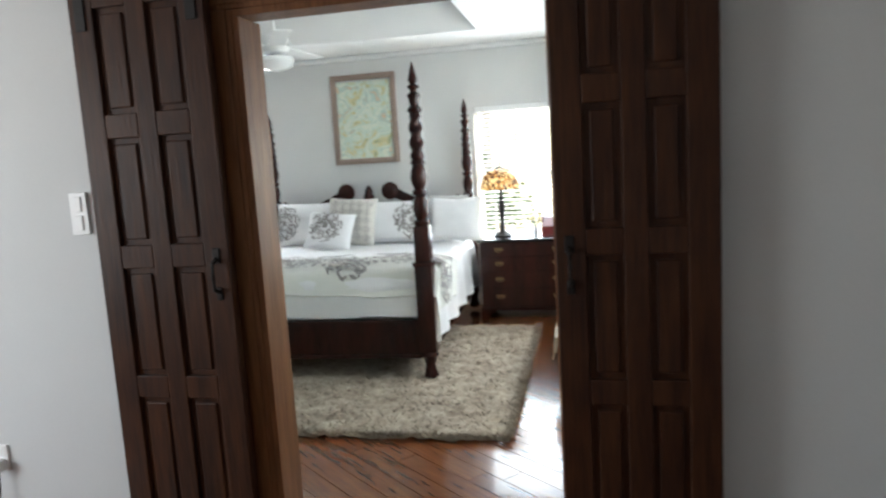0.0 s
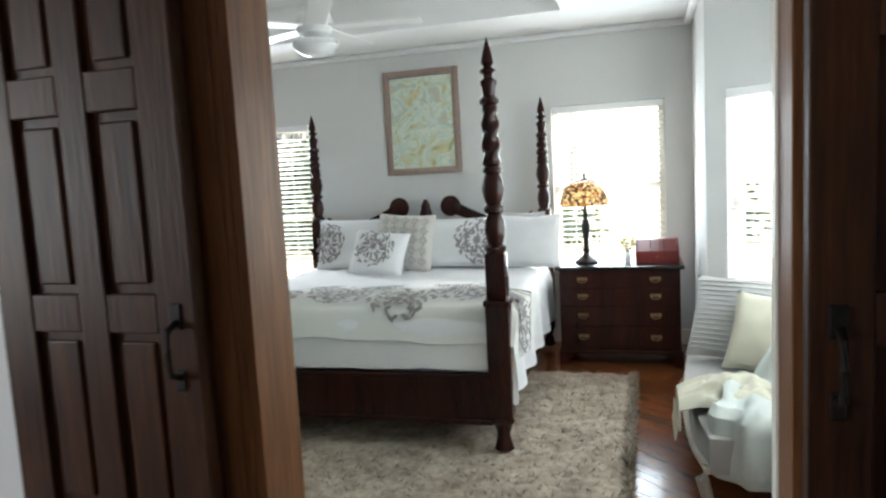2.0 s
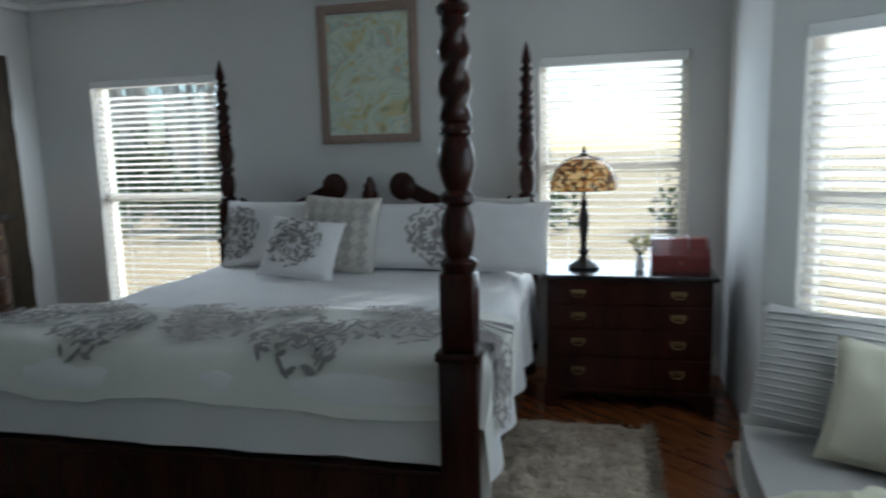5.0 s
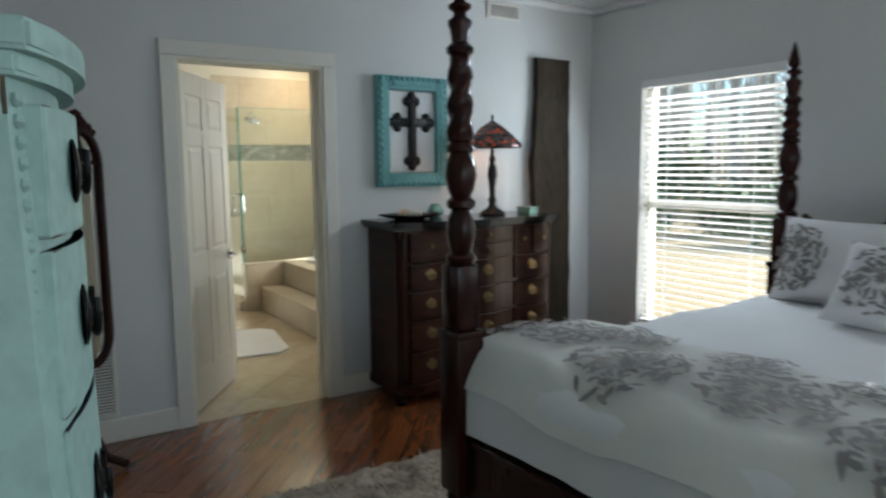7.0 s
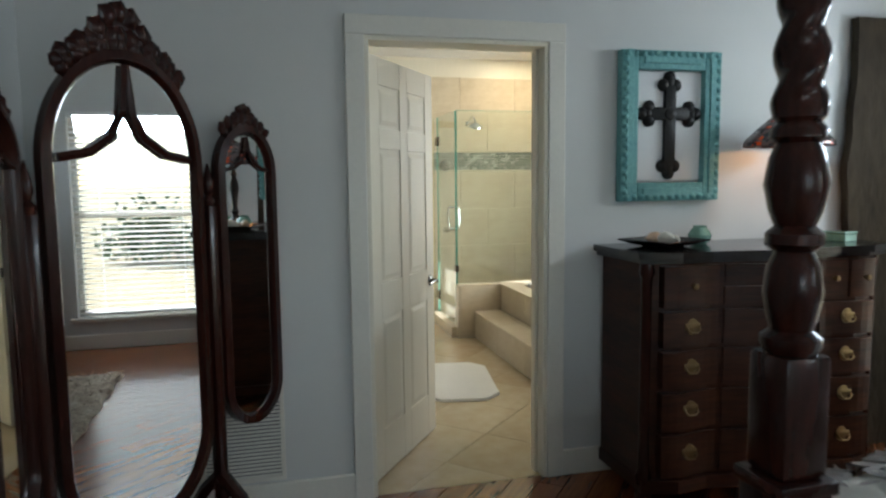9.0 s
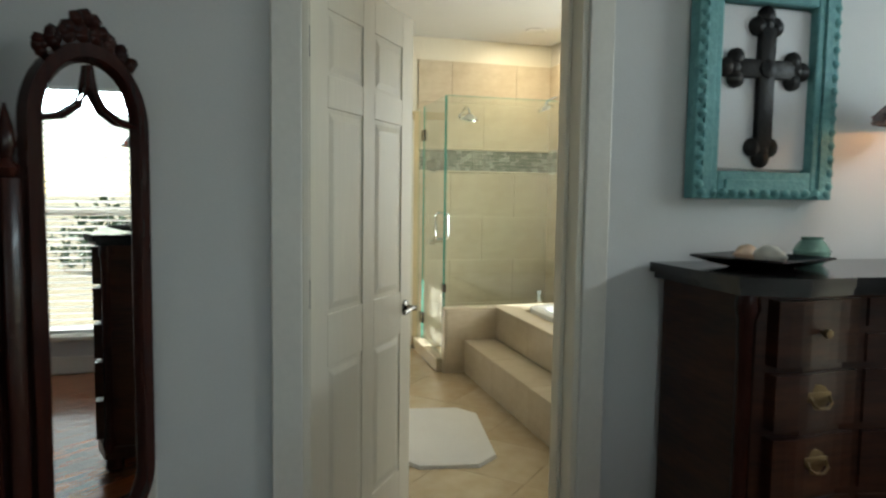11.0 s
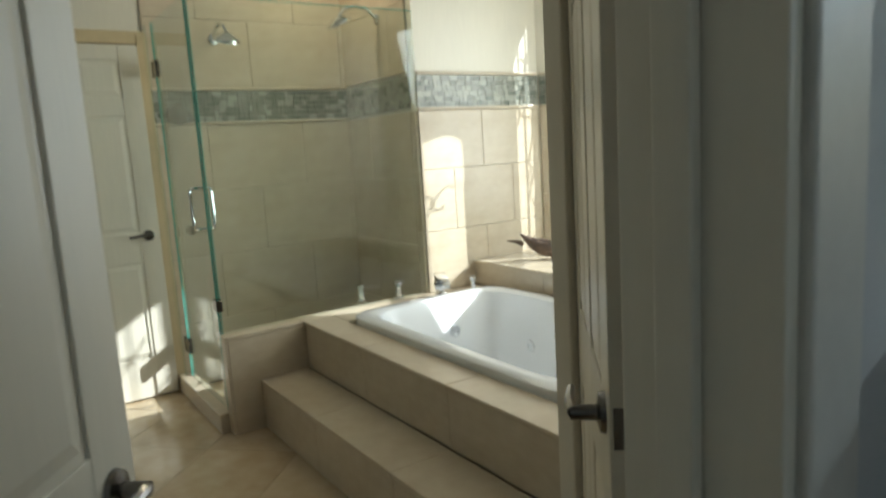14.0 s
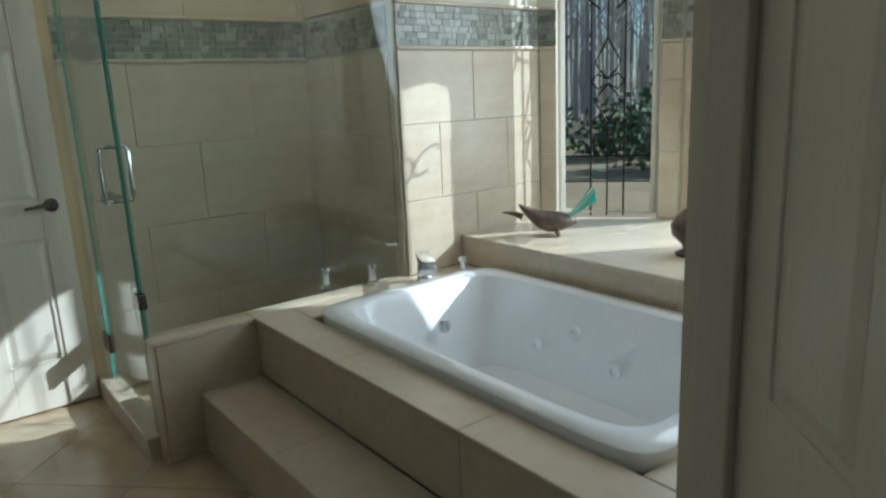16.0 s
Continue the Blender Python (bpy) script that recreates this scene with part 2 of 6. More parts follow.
def box(name, lim, mat, parent=None, bevel=0.0, label="", kind=""):
    bm = bmesh.new()
    add_box(bm, *lim, bevel)
    return finish(bm, name, mat, parent, False, label, kind)


def setting(name, lims, mat, label, bevel=0.0):
    bm = bmesh.new()
    for l in lims:
        add_box(bm, *l, bevel)
    return finish(bm, name, mat, None, False, label, "structure")


def wall_x(x0, x1, y0, y1, h, holes):
    """Pieces of a wall that runs along x, from x0 to x1, with holes (a, b, sill, head)."""
    out, at = [], x0
    for a, b, s, t in sorted(holes):
        out.append((at, a, y0, y1, 0, h))
        if s > 0:
            out.append((a, b, y0, y1, 0, s))
        out.append((a, b, y0, y1, t, h))
        at = b
    return out + [(at, x1, y0, y1, 0, h)]


def swap(lims):
    return [(c, d, a, b, e, f) for a, b, c, d, e, f in lims]

# ---- the setting: bedroom, hall, bathroom ----
H = 2.70
YE0, YE1 = 2.36, 2.50         # wall between hall and bedroom
XW0, XW1 = -5.22, -5.08       # wall between bathroom and bedroom
YN = 7.02                     # wall behind the bed's head
DOOR_L, DOOR_R, DOOR_H = -1.22, -0.06, 2.15
W1 = (-4.56, -3.42, 0.28, 2.10)
W2 = (-1.10, -0.16, 0.66, 2.08)
setting("wall_south", wall_x(-5.22, 0.2, YE0, YE1, H, [(DOOR_L, DOOR_R, 0, DOOR_H)]) + [(-6.0, -5.22, YE0, YE1, 0, H), (0.2, 2.0, YE0, YE1, 0, H)], HALL_PAINT, "painted wall between hall and bedroom with a doorway")
setting("wall_north", wall_x(-5.22, 0.2, YN, YN + 0.16, H, [W1, W2]), PAINT, "off-white painted bedroom wall with two windows")
setting("wall_west", swap(wall_x(2.5, 7.02, XW0, XW1, H, [(3.85, 4.71, 0, 2.10)])), PAINT, "off-white painted bedroom wall with a doorway to the bathroom")


def wall_between(name, a, b, hole, label, thick=0.14):
    """A straight wall from a to b in the plan, with one window (from, to, sill, head) along it; the room is on its left side."""
    d = Vector((b[0] - a[0], b[1] - a[1], 0))
    m = Matrix.Translation((*a, 0)) @ pose(0, 0, 0, 0, 0, math.degrees(math.atan2(d.y, d.x)))
    bm = bmesh.new()
    for l in wall_x(0, d.length, -thick, 0, H, hole):
        add_box(bm, *l)
    bm.transform(m)
    finish(bm, name, PAINT, None, False, label, "structure")
    return m


wall_between("wall_east", (0.06, 5.86), (0.06, 7.02), [], "off-white painted wall beside the bay")
BAY_A = wall_between("wall_bay_north", (0.70, 5.36), (0.06, 5.86), [(0.10, 0.66, 0.5, 1.99)], "off-white painted angled bay wall with a window")
BAY_B = wall_between("wall_bay_east", (0.70, 3.30), (0.70, 5.36), [(0.15, 1.94, 0.5, 1.99)], "off-white painted bay wall with a window")
BAY_C = wall_between("wall_bay_south", (0.06, 2.80), (0.70, 3.30), [(0.14, 0.70, 0.5, 1.99)], "off-white painted angled bay wall with a window")
wall_between("wall_east_near", (0.06, 2.50), (0.06, 2.80), [], "off-white painted wall beside the bay")
# ceiling with a raised tray
tray = [(-5.22, 0.9, 2.36, 3.3, H, H + 0.1), (-5.22, 0.9, 6.2, 7.18, H, H + 0.1), (-5.22, -4.2, 3.3, 6.2, H, H + 0.1), (-0.9, 0.9, 3.3, 6.2, H, H + 0.1),
        (-4.3, -0.8, 3.2, 6.3, H + 0.28, H + 0.36), (-4.3, -4.2, 3.3, 6.2, H + 0.1, H + 0.28), (-0.9, -0.8, 3.3, 6.2, H + 0.1, H + 0.28),
        (-4.2, -0.9, 3.2, 3.3, H + 0.1, H + 0.28), (-4.2, -0.9, 6.2, 6.3, H + 0.1, H + 0.28)]
setting("ceiling", tray, CEIL, "white painted tray ceiling of the bedroom")
setting("ceiling_hall", [(-6.0, 2.0, -2.2, 2.36, H, H + 0.1)], CEIL, "white painted hall ceiling")
# the opening in the west wall is invented, to let the fill in
setting("wall_hall_west", swap(wall_x(-2.2, 2.36, -5.0, -4.86, H, [(-0.3, 1.1, 0.8, 2.4)])), HALL_PAINT, "painted hall wall")
setting("wall_hall_east", [(1.86, 2.0, -2.2, 2.36, 0, H)], HALL_PAINT, "painted hall wall")
setting("wall_hall_south", [(-4.86, 1.86, -2.2, -2.06, 0, H)], HALL_PAINT, "plain painted hall wall")
# bathroom shell
YB = 7.22
setting("wall_bath_south", [(-9.1, -5.22, 2.36, 2.5, 0, 2.72)], TRIM, "painted bathroom wall")
setting("wall_bath_west", [(-9.1, -8.96, 2.5, 7.4, 0, 2.72)], DOORPAINT, "cream painted bathroom wall")
BAY_P = ((-8.10, 7.22), (-7.50, 7.66), (-6.40, 7.66), (-5.90, 7.16))   # corners of the window bay over the tub
setting("wall_bath_north", [(-8.96, -8.10, YB, YB + 0.16, 0, 2.72), (-5.90, -5.22, YB, YB + 0.16, 0, 2.72)], TRAV, "stone-clad bathroom wall beside the bay")


def bay_wall(name, a, b, hole, label):
    """A wall of the tub's bay from a to b in the plan, the room on its right side; hole: (from, to) of its window along it, if any."""
    d = Vector((b[0] - a[0], b[1] - a[1], 0))
    m = Matrix.Translation((*a, 0)) @ pose(0, 0, 0, 0, 0, math.degrees(math.atan2(d.y, d.x)))
    bm = bmesh.new()
    for l in wall_x(-0.02, d.length + 0.02, 0, 0.12, 2.72, [(*hole, 0.63, 2.32)] if hole else []):
        add_box(bm, *l)
    bm.transform(m)
    finish(bm, name, DOORPAINT, None, False, label, "structure")
    return m, d.length


BAYS = []
# the right wall is unseen, left windowless to keep sun off the floor
for bay_name, bay_i, bay_hole in (("wall_bay_left", 0, (0.10, 0.63)), ("wall_bay_back", 1, (0.08, 0.80)), ("wall_bay_right", 2, None)):
    bay_m, bay_len = bay_wall(bay_name, BAY_P[bay_i], BAY_P[bay_i + 1], bay_hole, "cream painted and stone-clad bay wall")
    if bay_hole:
        BAYS.append((bay_m, bay_len, bay_hole))
setting("wall_closet", [(-5.30, -5.22, 5.36, 5.48, 0, 2.72), (-5.91, -5.30, 5.36, 5.48, 2.06, 2.72), (-6.03, -5.91, 5.36, 7.22, 0, 2.72)], DOORPAINT, "cream painted closet wall with a doorway")
setting("ceiling_bath", [(-9.1, -5.22, 2.36, 7.82, 2.72, 2.82)], CEIL, "white painted bathroom ceiling")

# baseboards
def baseboard(lims):
    return setting("baseboard", lims, TRIM, "white painted baseboard along the wall", 0.006)


baseboard([(-5.079, DOOR_L - 0.14, 2.501, 2.52, 0, 0.13), (DOOR_R + 0.14, 0.06, 2.501, 2.52, 0, 0.13)])
baseboard([(-5.079, 0.05, 7.0, 7.019, 0, 0.13)])
baseboard([(-5.079, -5.06, 2.52, 3.77, 0, 0.13), (-5.079, -5.06, 4.79, 7.0, 0, 0.13)])
baseboard([(-4.86, -1.9, 2.34, 2.359, 0, 0.12), (0.5, 1.86, 2.34, 2.359, 0, 0.12)])
setting("floor_slab", [(-6.0, 2.0, -2.2, 7.18, -0.12, -0.02)], GROUT, "subfloor under the planks")
setting("floor_slab_bath", [(-9.1, -5.22, 2.36, 7.82, -0.12, -0.012)], GROUT, "mortar bed under the bathroom tiles")

# door casings
def casing(name, axis, a, b, top, at, depth, w, mat, label):
    bm = bmesh.new()
    for o, p in ((a - w, a), (b, b + w)):
        add_box(bm, o, p, at, at + depth, 0, top, 0.005)
        add_box(bm, o + 0.02, p - 0.02, at - 0.008, at, 0, top, 0.004)
    add_box(bm, a - w, b + w, at, at + depth, top, top + w, 0.005)
    add_box(bm, a - w + 0.02, b + w - 0.02, at - 0.008, at, top + 0.02, top + w - 0.02, 0.004)
    if axis == "y":
        bm.transform(Matrix(((0, 1, 0, 0), (1, 0, 0, 0), (0, 0, 1, 0), (0, 0, 0, 1))))
    return finish(bm, name, mat, None, False, label, "structure")


casing("trim", "x", DOOR_L, DOOR_R, DOOR_H, YE0 - 0.022, 0.02, 0.1, JAMBWOOD, "brown stained wooden casing round the doorway")
setting("trim", [(DOOR_L, DOOR_L + 0.025, YE0 - 0.02, YE1 + 0.016, 0, DOOR_H - 0.025), (DOOR_R - 0.025, DOOR_R, YE0 - 0.02, YE1 - 0.03, 0, DOOR_H - 0.025), (DOOR_L, DOOR_R, YE0 - 0.02, YE1 - 0.03, DOOR_H - 0.025, DOOR_H)], JAMBWOOD, "brown stained wooden jamb lining", 0.003)
casing("trim", "y", 3.85, 4.71, 2.10, XW1 + 0.002, 0.02, 0.085, TRIM, "cream painted casing round the bathroom doorway")
setting("trim", [(XW0 - 0.01, XW1 + 0.012, 3.85, 3.87, 0, 2.08), (XW0 - 0.01, XW1 + 0.012, 4.69, 4.71, 0, 2.08), (XW0 - 0.01, XW1 + 0.012, 3.85, 4.71, 2.08, 2.10), (XW0 + 0.04, XW0 + 0.08, 4.675, 4.69, 0, 2.08)], DOORPAINT, "cream painted jamb lining", 0.003)

setting("trim", [(DOOR_R - 0.03, DOOR_R, YE1 - 0.03, YE1 + 0.016, 0, DOOR_H - 0.025)], TRIM, "white painted bedroom-side edge of the doorway", 0.003)
crown = bmesh.new()
for lim in ((-5.08, 0.06, 6.96, 7.02), (-5.08, -5.02, 2.5, 7.02), (0.0, 0.06, 5.86, 7.02), (-5.08, 0.06, 2.5, 2.56)):
    add_box(crown, *lim, H - 0.05, H - 0.001, 0.015)
finish(crown, "trim", CEIL, None, False, "white crown moulding under the ceiling", "structure")

# ---- windows and blinds ----


def window(name, w, sill, head, m, label):
    """Sash window across x 0..w in a hole; y 0 is the room's face of the wall, outside is +y."""
    t = new(name)
    t.matrix_world = m
    tagged(t, label, "window", kind="structure")
    bm = bmesh.new()
    for a, b in ((0, 0.05), (w - 0.05, w)):
        add_box(bm, a, b, 0.07, 0.13, sill, head, 0.005)
    for a, b in ((sill, sill + 0.05), (head - 0.05, head), ((sill + head) / 2 - 0.025, (sill + head) / 2 + 0.025)):
        add_box(bm, 0.05, w - 0.05, 0.075, 0.125, a, b, 0.005)
    finish(bm, "frame", TRIM, t)
    p = box("pane", (0.05, w - 0.05, 0.098, 0.102, sill + 0.05, head - 0.05), PANE, t)
    p.visible_shadow = False
    box("sill", (-0.05, w + 0.05, -0.045, 0.07, sill - 0.03, sill + 0.004), TRIM, t, 0.006)
    return t


def blind(w, sill, head, m, tilt, label):
    t = thing("window_blind", 0, 0, 0, 0, label, "blind", "white slatted window blinds")
    t.matrix_world = m
    box("headrail", (0.01, w - 0.01, -0.02, 0.05, head - 0.06, head - 0.004), SLAT, t, 0.005)
    box("bottom_rail", (0.02, w - 0.02, -0.005, 0.045, sill + 0.02, sill + 0.045), SLAT, t, 0.004)
    for x in (w * 0.2, w * 0.8):
        bm = bmesh.new()
        add_tube(bm, [(x, 0.02, sill + 0.04), (x, 0.02, head - 0.05)], 0.0025, 5)
        finish(bm, "ladder_cord", SLAT, t)
    n, me = int((head - sill - 0.12) / 0.046), None
    for i in range(n):
        if me is None:
            bm = bmesh.new()
            add_sheet(bm, lambda u, v: (0.015 + (w - 0.03) * u, -0.025 + 0.05 * v, 0.004 * math.sin(math.pi * v)), 1, 3, 0.0025)
            ob = finish(bm, "slat", SLAT, t)
            me = ob.data
        else:
            ob = new("slat", me)
            ob.parent = t
        ob.matrix_basis = pose(0, 0.02, sill + 0.075 + i * 0.046, tilt)
    return t


def along(a):
    return pose(a, YN, 0)


window("window_1", W1[1] - W1[0], W1[2], W1[3], along(W1[0]), "tall white-framed bedroom window looking on the yard")
window("window_2", W2[1] - W2[0], W2[2], W2[3], along(W2[0]), "white-framed bedroom window behind the chest")
blind(W1[1] - W1[0], W1[2], W1[3], along(W1[0]), -18, "white slatted blind with open slats in the tall window")
blind(W2[1] - W2[0], W2[2], W2[3], along(W2[0]), -12, "white slatted blind with open slats behind the chest")


def in_bay(m, hole):
    """A window's frame of reference in a bay wall, whose outside is its right side."""
    return m @ pose(hole[1], 0, 0, 0, 0, 180)


for i, (m, hole) in enumerate(((BAY_A, (0.10, 0.66, 0.5, 1.99)), (BAY_B, (0.15, 1.94, 0.5, 1.99)), (BAY_C, (0.14, 0.70, 0.5, 1.99)))):
    window(f"window_{i + 3}", hole[1] - hole[0], hole[2], hole[3], in_bay(m, hole), "white-framed window in the bay")
    blind(hole[1] - hole[0], hole[2], hole[3], in_bay(m, hole), -32 if i != 1 else -20, "white slatted blind in a bay window")
# invented window out of view, goes with the hall's fill lamp
window("window_6", 1.4, 0.8, 2.4, pose(-4.86, -0.3, 0, 0, 0, 90), "unseen white-framed window, added to light the hall")

# ---- outdoors ----
bm = bmesh.new()
add_box(bm, -400, 400, -400, 400, -0.5, -0.32)
finish(bm, "ground", GRASS, None, False, "dry tan winter lawn round the house", "structure")
rng = random.Random(4)


def tree(x, y, h, r):
    """A bare winter tree: a tapered trunk, limbs and twigs."""
    t = thing("tree", x, y, -0.33, rng.uniform(0, 360), "tall bare winter tree with thin grey limbs on the lawn", "tree", "bare trees of the wood")
    bm = bmesh.new()
    lean = rng.uniform(-0.4, 0.4)
    add_tube(bm, [(lean * k * k, 0.2 * lean * k, h * k) for k in (0, 0.3, 0.6, 1.0)], r, 6, 0.25)
    finish(bm, "trunk", BARK, t, True)
    bm = bmesh.new()
    for _ in range(11):
        k, a, l = rng.uniform(0.25, 0.95), rng.uniform(0, 6.28), rng.uniform(0.8, 2.4)
        p = Vector((lean * k * k, 0.2 * lean * k, h * k))
        q = p + Vector((math.cos(a) * l * 0.5, math.sin(a) * l * 0.5, l * 0.55))
        e = q + Vector((math.cos(a + 0.4) * l * 0.4, math.sin(a + 0.4) * l * 0.4, l * 0.6))
        add_tube(bm, [p, q, e], r * 0.3, 4, 0.25)
        add_tube(bm, [q, q + Vector((math.cos(a - 0.8) * l * 0.4, math.sin(a - 0.8) * l * 0.4, l * 0.3))], r * 0.15, 4, 0.3)
    finish(bm, "limbs", BARK, t)
    return t


first = [tree(0, 60, rng.uniform(9, 14), rng.uniform(0.1, 0.2)) for _ in range(5)]
for i in range(110):
    if i % 3 == 0:
        x, y = rng.uniform(-18, -4), rng.uniform(32, 46)
    elif i % 7:
        x, y = rng.uniform(-48, -17), rng.uniform(24, 44)
    else:
        x, y = rng.uniform(18, 44), rng.uniform(-8, 34)
    m = pose(x, y, -0.33, 0, 0, rng.uniform(0, 360))
    if i < 5:
        first[i].matrix_basis = m
    else:
        copy_thing(first[i % 5], m)


def shrub(x, y, s):
    t = thing("shrub", x, y, -0.33, 0, "dark green evergreen shrub on the lawn's edge", "shrub", "evergreen shrubs")
    bm = bmesh.new()
    for _ in range(700):
        d = Vector((rng.gauss(0, 1), rng.gauss(0, 1), rng.gauss(0, 1))).normalized() * s * rng.uniform(0.35, 1.0) * (0.8 + 0.3 * rng.random())
        p = Vector((d.x, d.y, abs(d.z) * 1.2 + 0.1))
        u = Vector((rng.gauss(0, 1), rng.gauss(0, 1), rng.gauss(0, 1))).normalized() * 0.09 * s
        w = u.cross(Vector((rng.gauss(0, 1), rng.gauss(0, 1), 1))).normalized() * 0.05 * s
        bm.faces.new([bm.verts.new(p + q) for q in (-u, w, u, -w)])
    add_tube(bm, [(0, 0, 0), (0, 0, s)], 0.04, 5, 0.5)
    finish(bm, "foliage", LEAF, t)
    return t


bush = shrub(-13.0, 16.5, 1.3)
for x, y in ((-15.5, 18), (-11.2, 18.5), (-9.0, 17.5), (-6.2, 18.6), (-2.5, 17.8), (1.5, 18.4), (12, 6.2), (13, 3.4), (14, 9), (-18.5, 18), (-21, 20)):
    copy_thing(bush, pose(x, y, -0.33, 0, 0, rng.uniform(0, 360)))
for x, y, k in ((-10, 25, 2.2), (-6.5, 27, 3.0), (-14, 28, 2.8), (-19, 26, 2.0)):
    copy_thing(bush, pose(x, y, -0.33, 0, 0, rng.uniform(0, 360)) @ Matrix.Diagonal((k * 0.75, k * 0.75, k, 1)))
bm = bmesh.new()
for i in range(420):
    x, y = rng.uniform(-80, -26), rng.uniform(44, 66)
    if i % 8 == 0:
        x, y = rng.uniform(40, 60), rng.uniform(-30, 60)
    h = rng.uniform(6, 15)
    add_tube(bm, [(x, y, -0.4), (x + rng.uniform(-0.6, 0.6), y, h)], rng.uniform(0.07, 0.22), 4, 0.3)
finish(bm, "far_wood", BARK, None, False, "far bare winter wood beyond the lawn", "stuff")

# ---- hall ----


def barn_door(x0, x1, handle_x, label):
    """A rustic sliding door with two columns of raised panels."""
    w = x1 - x0
    t = thing("sliding_door", x0, 2.26, 0.012, 0, label, "door", "pair of sliding plank doors")
    st, h = 0.10, 2.30
    rails = [0, 0.22, 0.68, 0.77, 1.20, 1.29, 1.70, 1.79, h - 0.12, h]
    bm = bmesh.new()
    for a, b in ((0, st), (w / 2 - st * 0.4, w / 2 + st * 0.4), (w - st, w)):
        add_box(bm, a, b, 0, 0.045, 0, h, 0.004)
    for k in range(0, len(rails), 2):
        add_box(bm, st, w / 2 - st * 0.4, 0.001, 0.044, rails[k], rails[k + 1], 0.004)
        add_box(bm, w / 2 + st * 0.4, w - st, 0.001, 0.044, rails[k], rails[k + 1], 0.004)
    finish(bm, "frame", KNOTTY, t)
    for k in range(1, len(rails) - 1, 2):
        for a, b in ((st, w / 2 - st * 0.4), (w / 2 + st * 0.4, w - st)):
            bm = bmesh.new()
            add_box(bm, a + 0.001, b - 0.001, 0.018, 0.03, rails[k], rails[k + 1])
            add_box(bm, a + 0.022, b - 0.022, 0.009, 0.036, rails[k] + 0.022, rails[k + 1] - 0.022, 0.006)
            finish(bm, "panel", KNOTTY, t)
    bm = bmesh.new()
    hx = handle_x - x0
    add_tube(bm, [(hx, 0.0, 1.10), (hx, -0.035, 1.115), (hx, -0.04, 1.17), (hx, -0.035, 1.215), (hx, 0.0, 1.23)], 0.008, 8)
    add_box(bm, hx - 0.016, hx + 0.016, -0.006, 0.002, 1.21, 1.27, 0.004)
    add_box(bm, hx - 0.013, hx + 0.013, -0.006, 0.002, 1.07, 1.12, 0.004)
    finish(bm, "handle", IRON, t, label="black iron pull handle")
    bm = bmesh.new()
    for x in (0.05, w - 0.05):
        add_box(bm, x - 0.022, x + 0.022, -0.007, 0.001, h - 0.2, h + 0.06, 0.003)
        add_lathe(bm, [(0.001, 0), (0.045, 0), (0.045, 0.014), (0.001, 0.014)], 16, pose(x, 0.02, h + 0.07, 90))
    finish(bm, "roller_strap", IRON, t, label="black iron roller strap")
    return t


barn_door(-1.84, -1.285, -1.335, "dark stained knotty wooden sliding door with raised panels, slid open")
barn_door(-0.075, 0.45, -0.03, "dark stained knotty wooden sliding door with raised panels, half open")
t = thing("door_track", -0.68, 2.30, 2.395, 0, "black iron rail that the sliding doors hang from", "door track")
box("bar", (-1.3, 1.3, -0.03, -0.022, -0.02, 0.02), IRON, t, 0.003)
bm = bmesh.new()
for x in (-1.2, -0.4, 0.4, 1.2):
    add_lathe(bm, [(0.012, -0.024), (0.012, 0.06)], 10, pose(x, 0, 0, 90) @ pose(0, 0, 0, 180))
finish(bm, "spacers", IRON, t)
t = thing("light_switch", -1.98, 2.355, 1.43, 0, "white double rocker switch plate on the hall wall", "light switch")
box("plate", (-0.04, 0.04, -0.008, 0.004, -0.085, 0.085), PLASTIC, t, 0.003)
for z in (-0.038, 0.038):
    box("rocker", (-0.018, 0.018, -0.014, -0.007, z - 0.03, z + 0.03), PLASTIC, t, 0.003)
t = thing("wall_outlet", -2.54, 2.355, 0.37, 0, "white wall outlet with a black plug", "outlet")
box("plate", (-0.036, 0.036, -0.007, 0.004, -0.058, 0.058), PLASTIC, t, 0.003)
box("plug", (-0.025, 0.025, -0.05, -0.006, -0.055, 0.0), PLASTIC, t, 0.008)
bm = bmesh.new()
add_tube(bm, [(0, -0.03, -0.05), (0.0, -0.04, -0.15), (-0.04, -0.04, -0.3), (-0.1, -0.04, -0.41)], 0.005, 6)
finish(bm, "cord", IRON, t, True)

# ---- bedroom: the bed ----


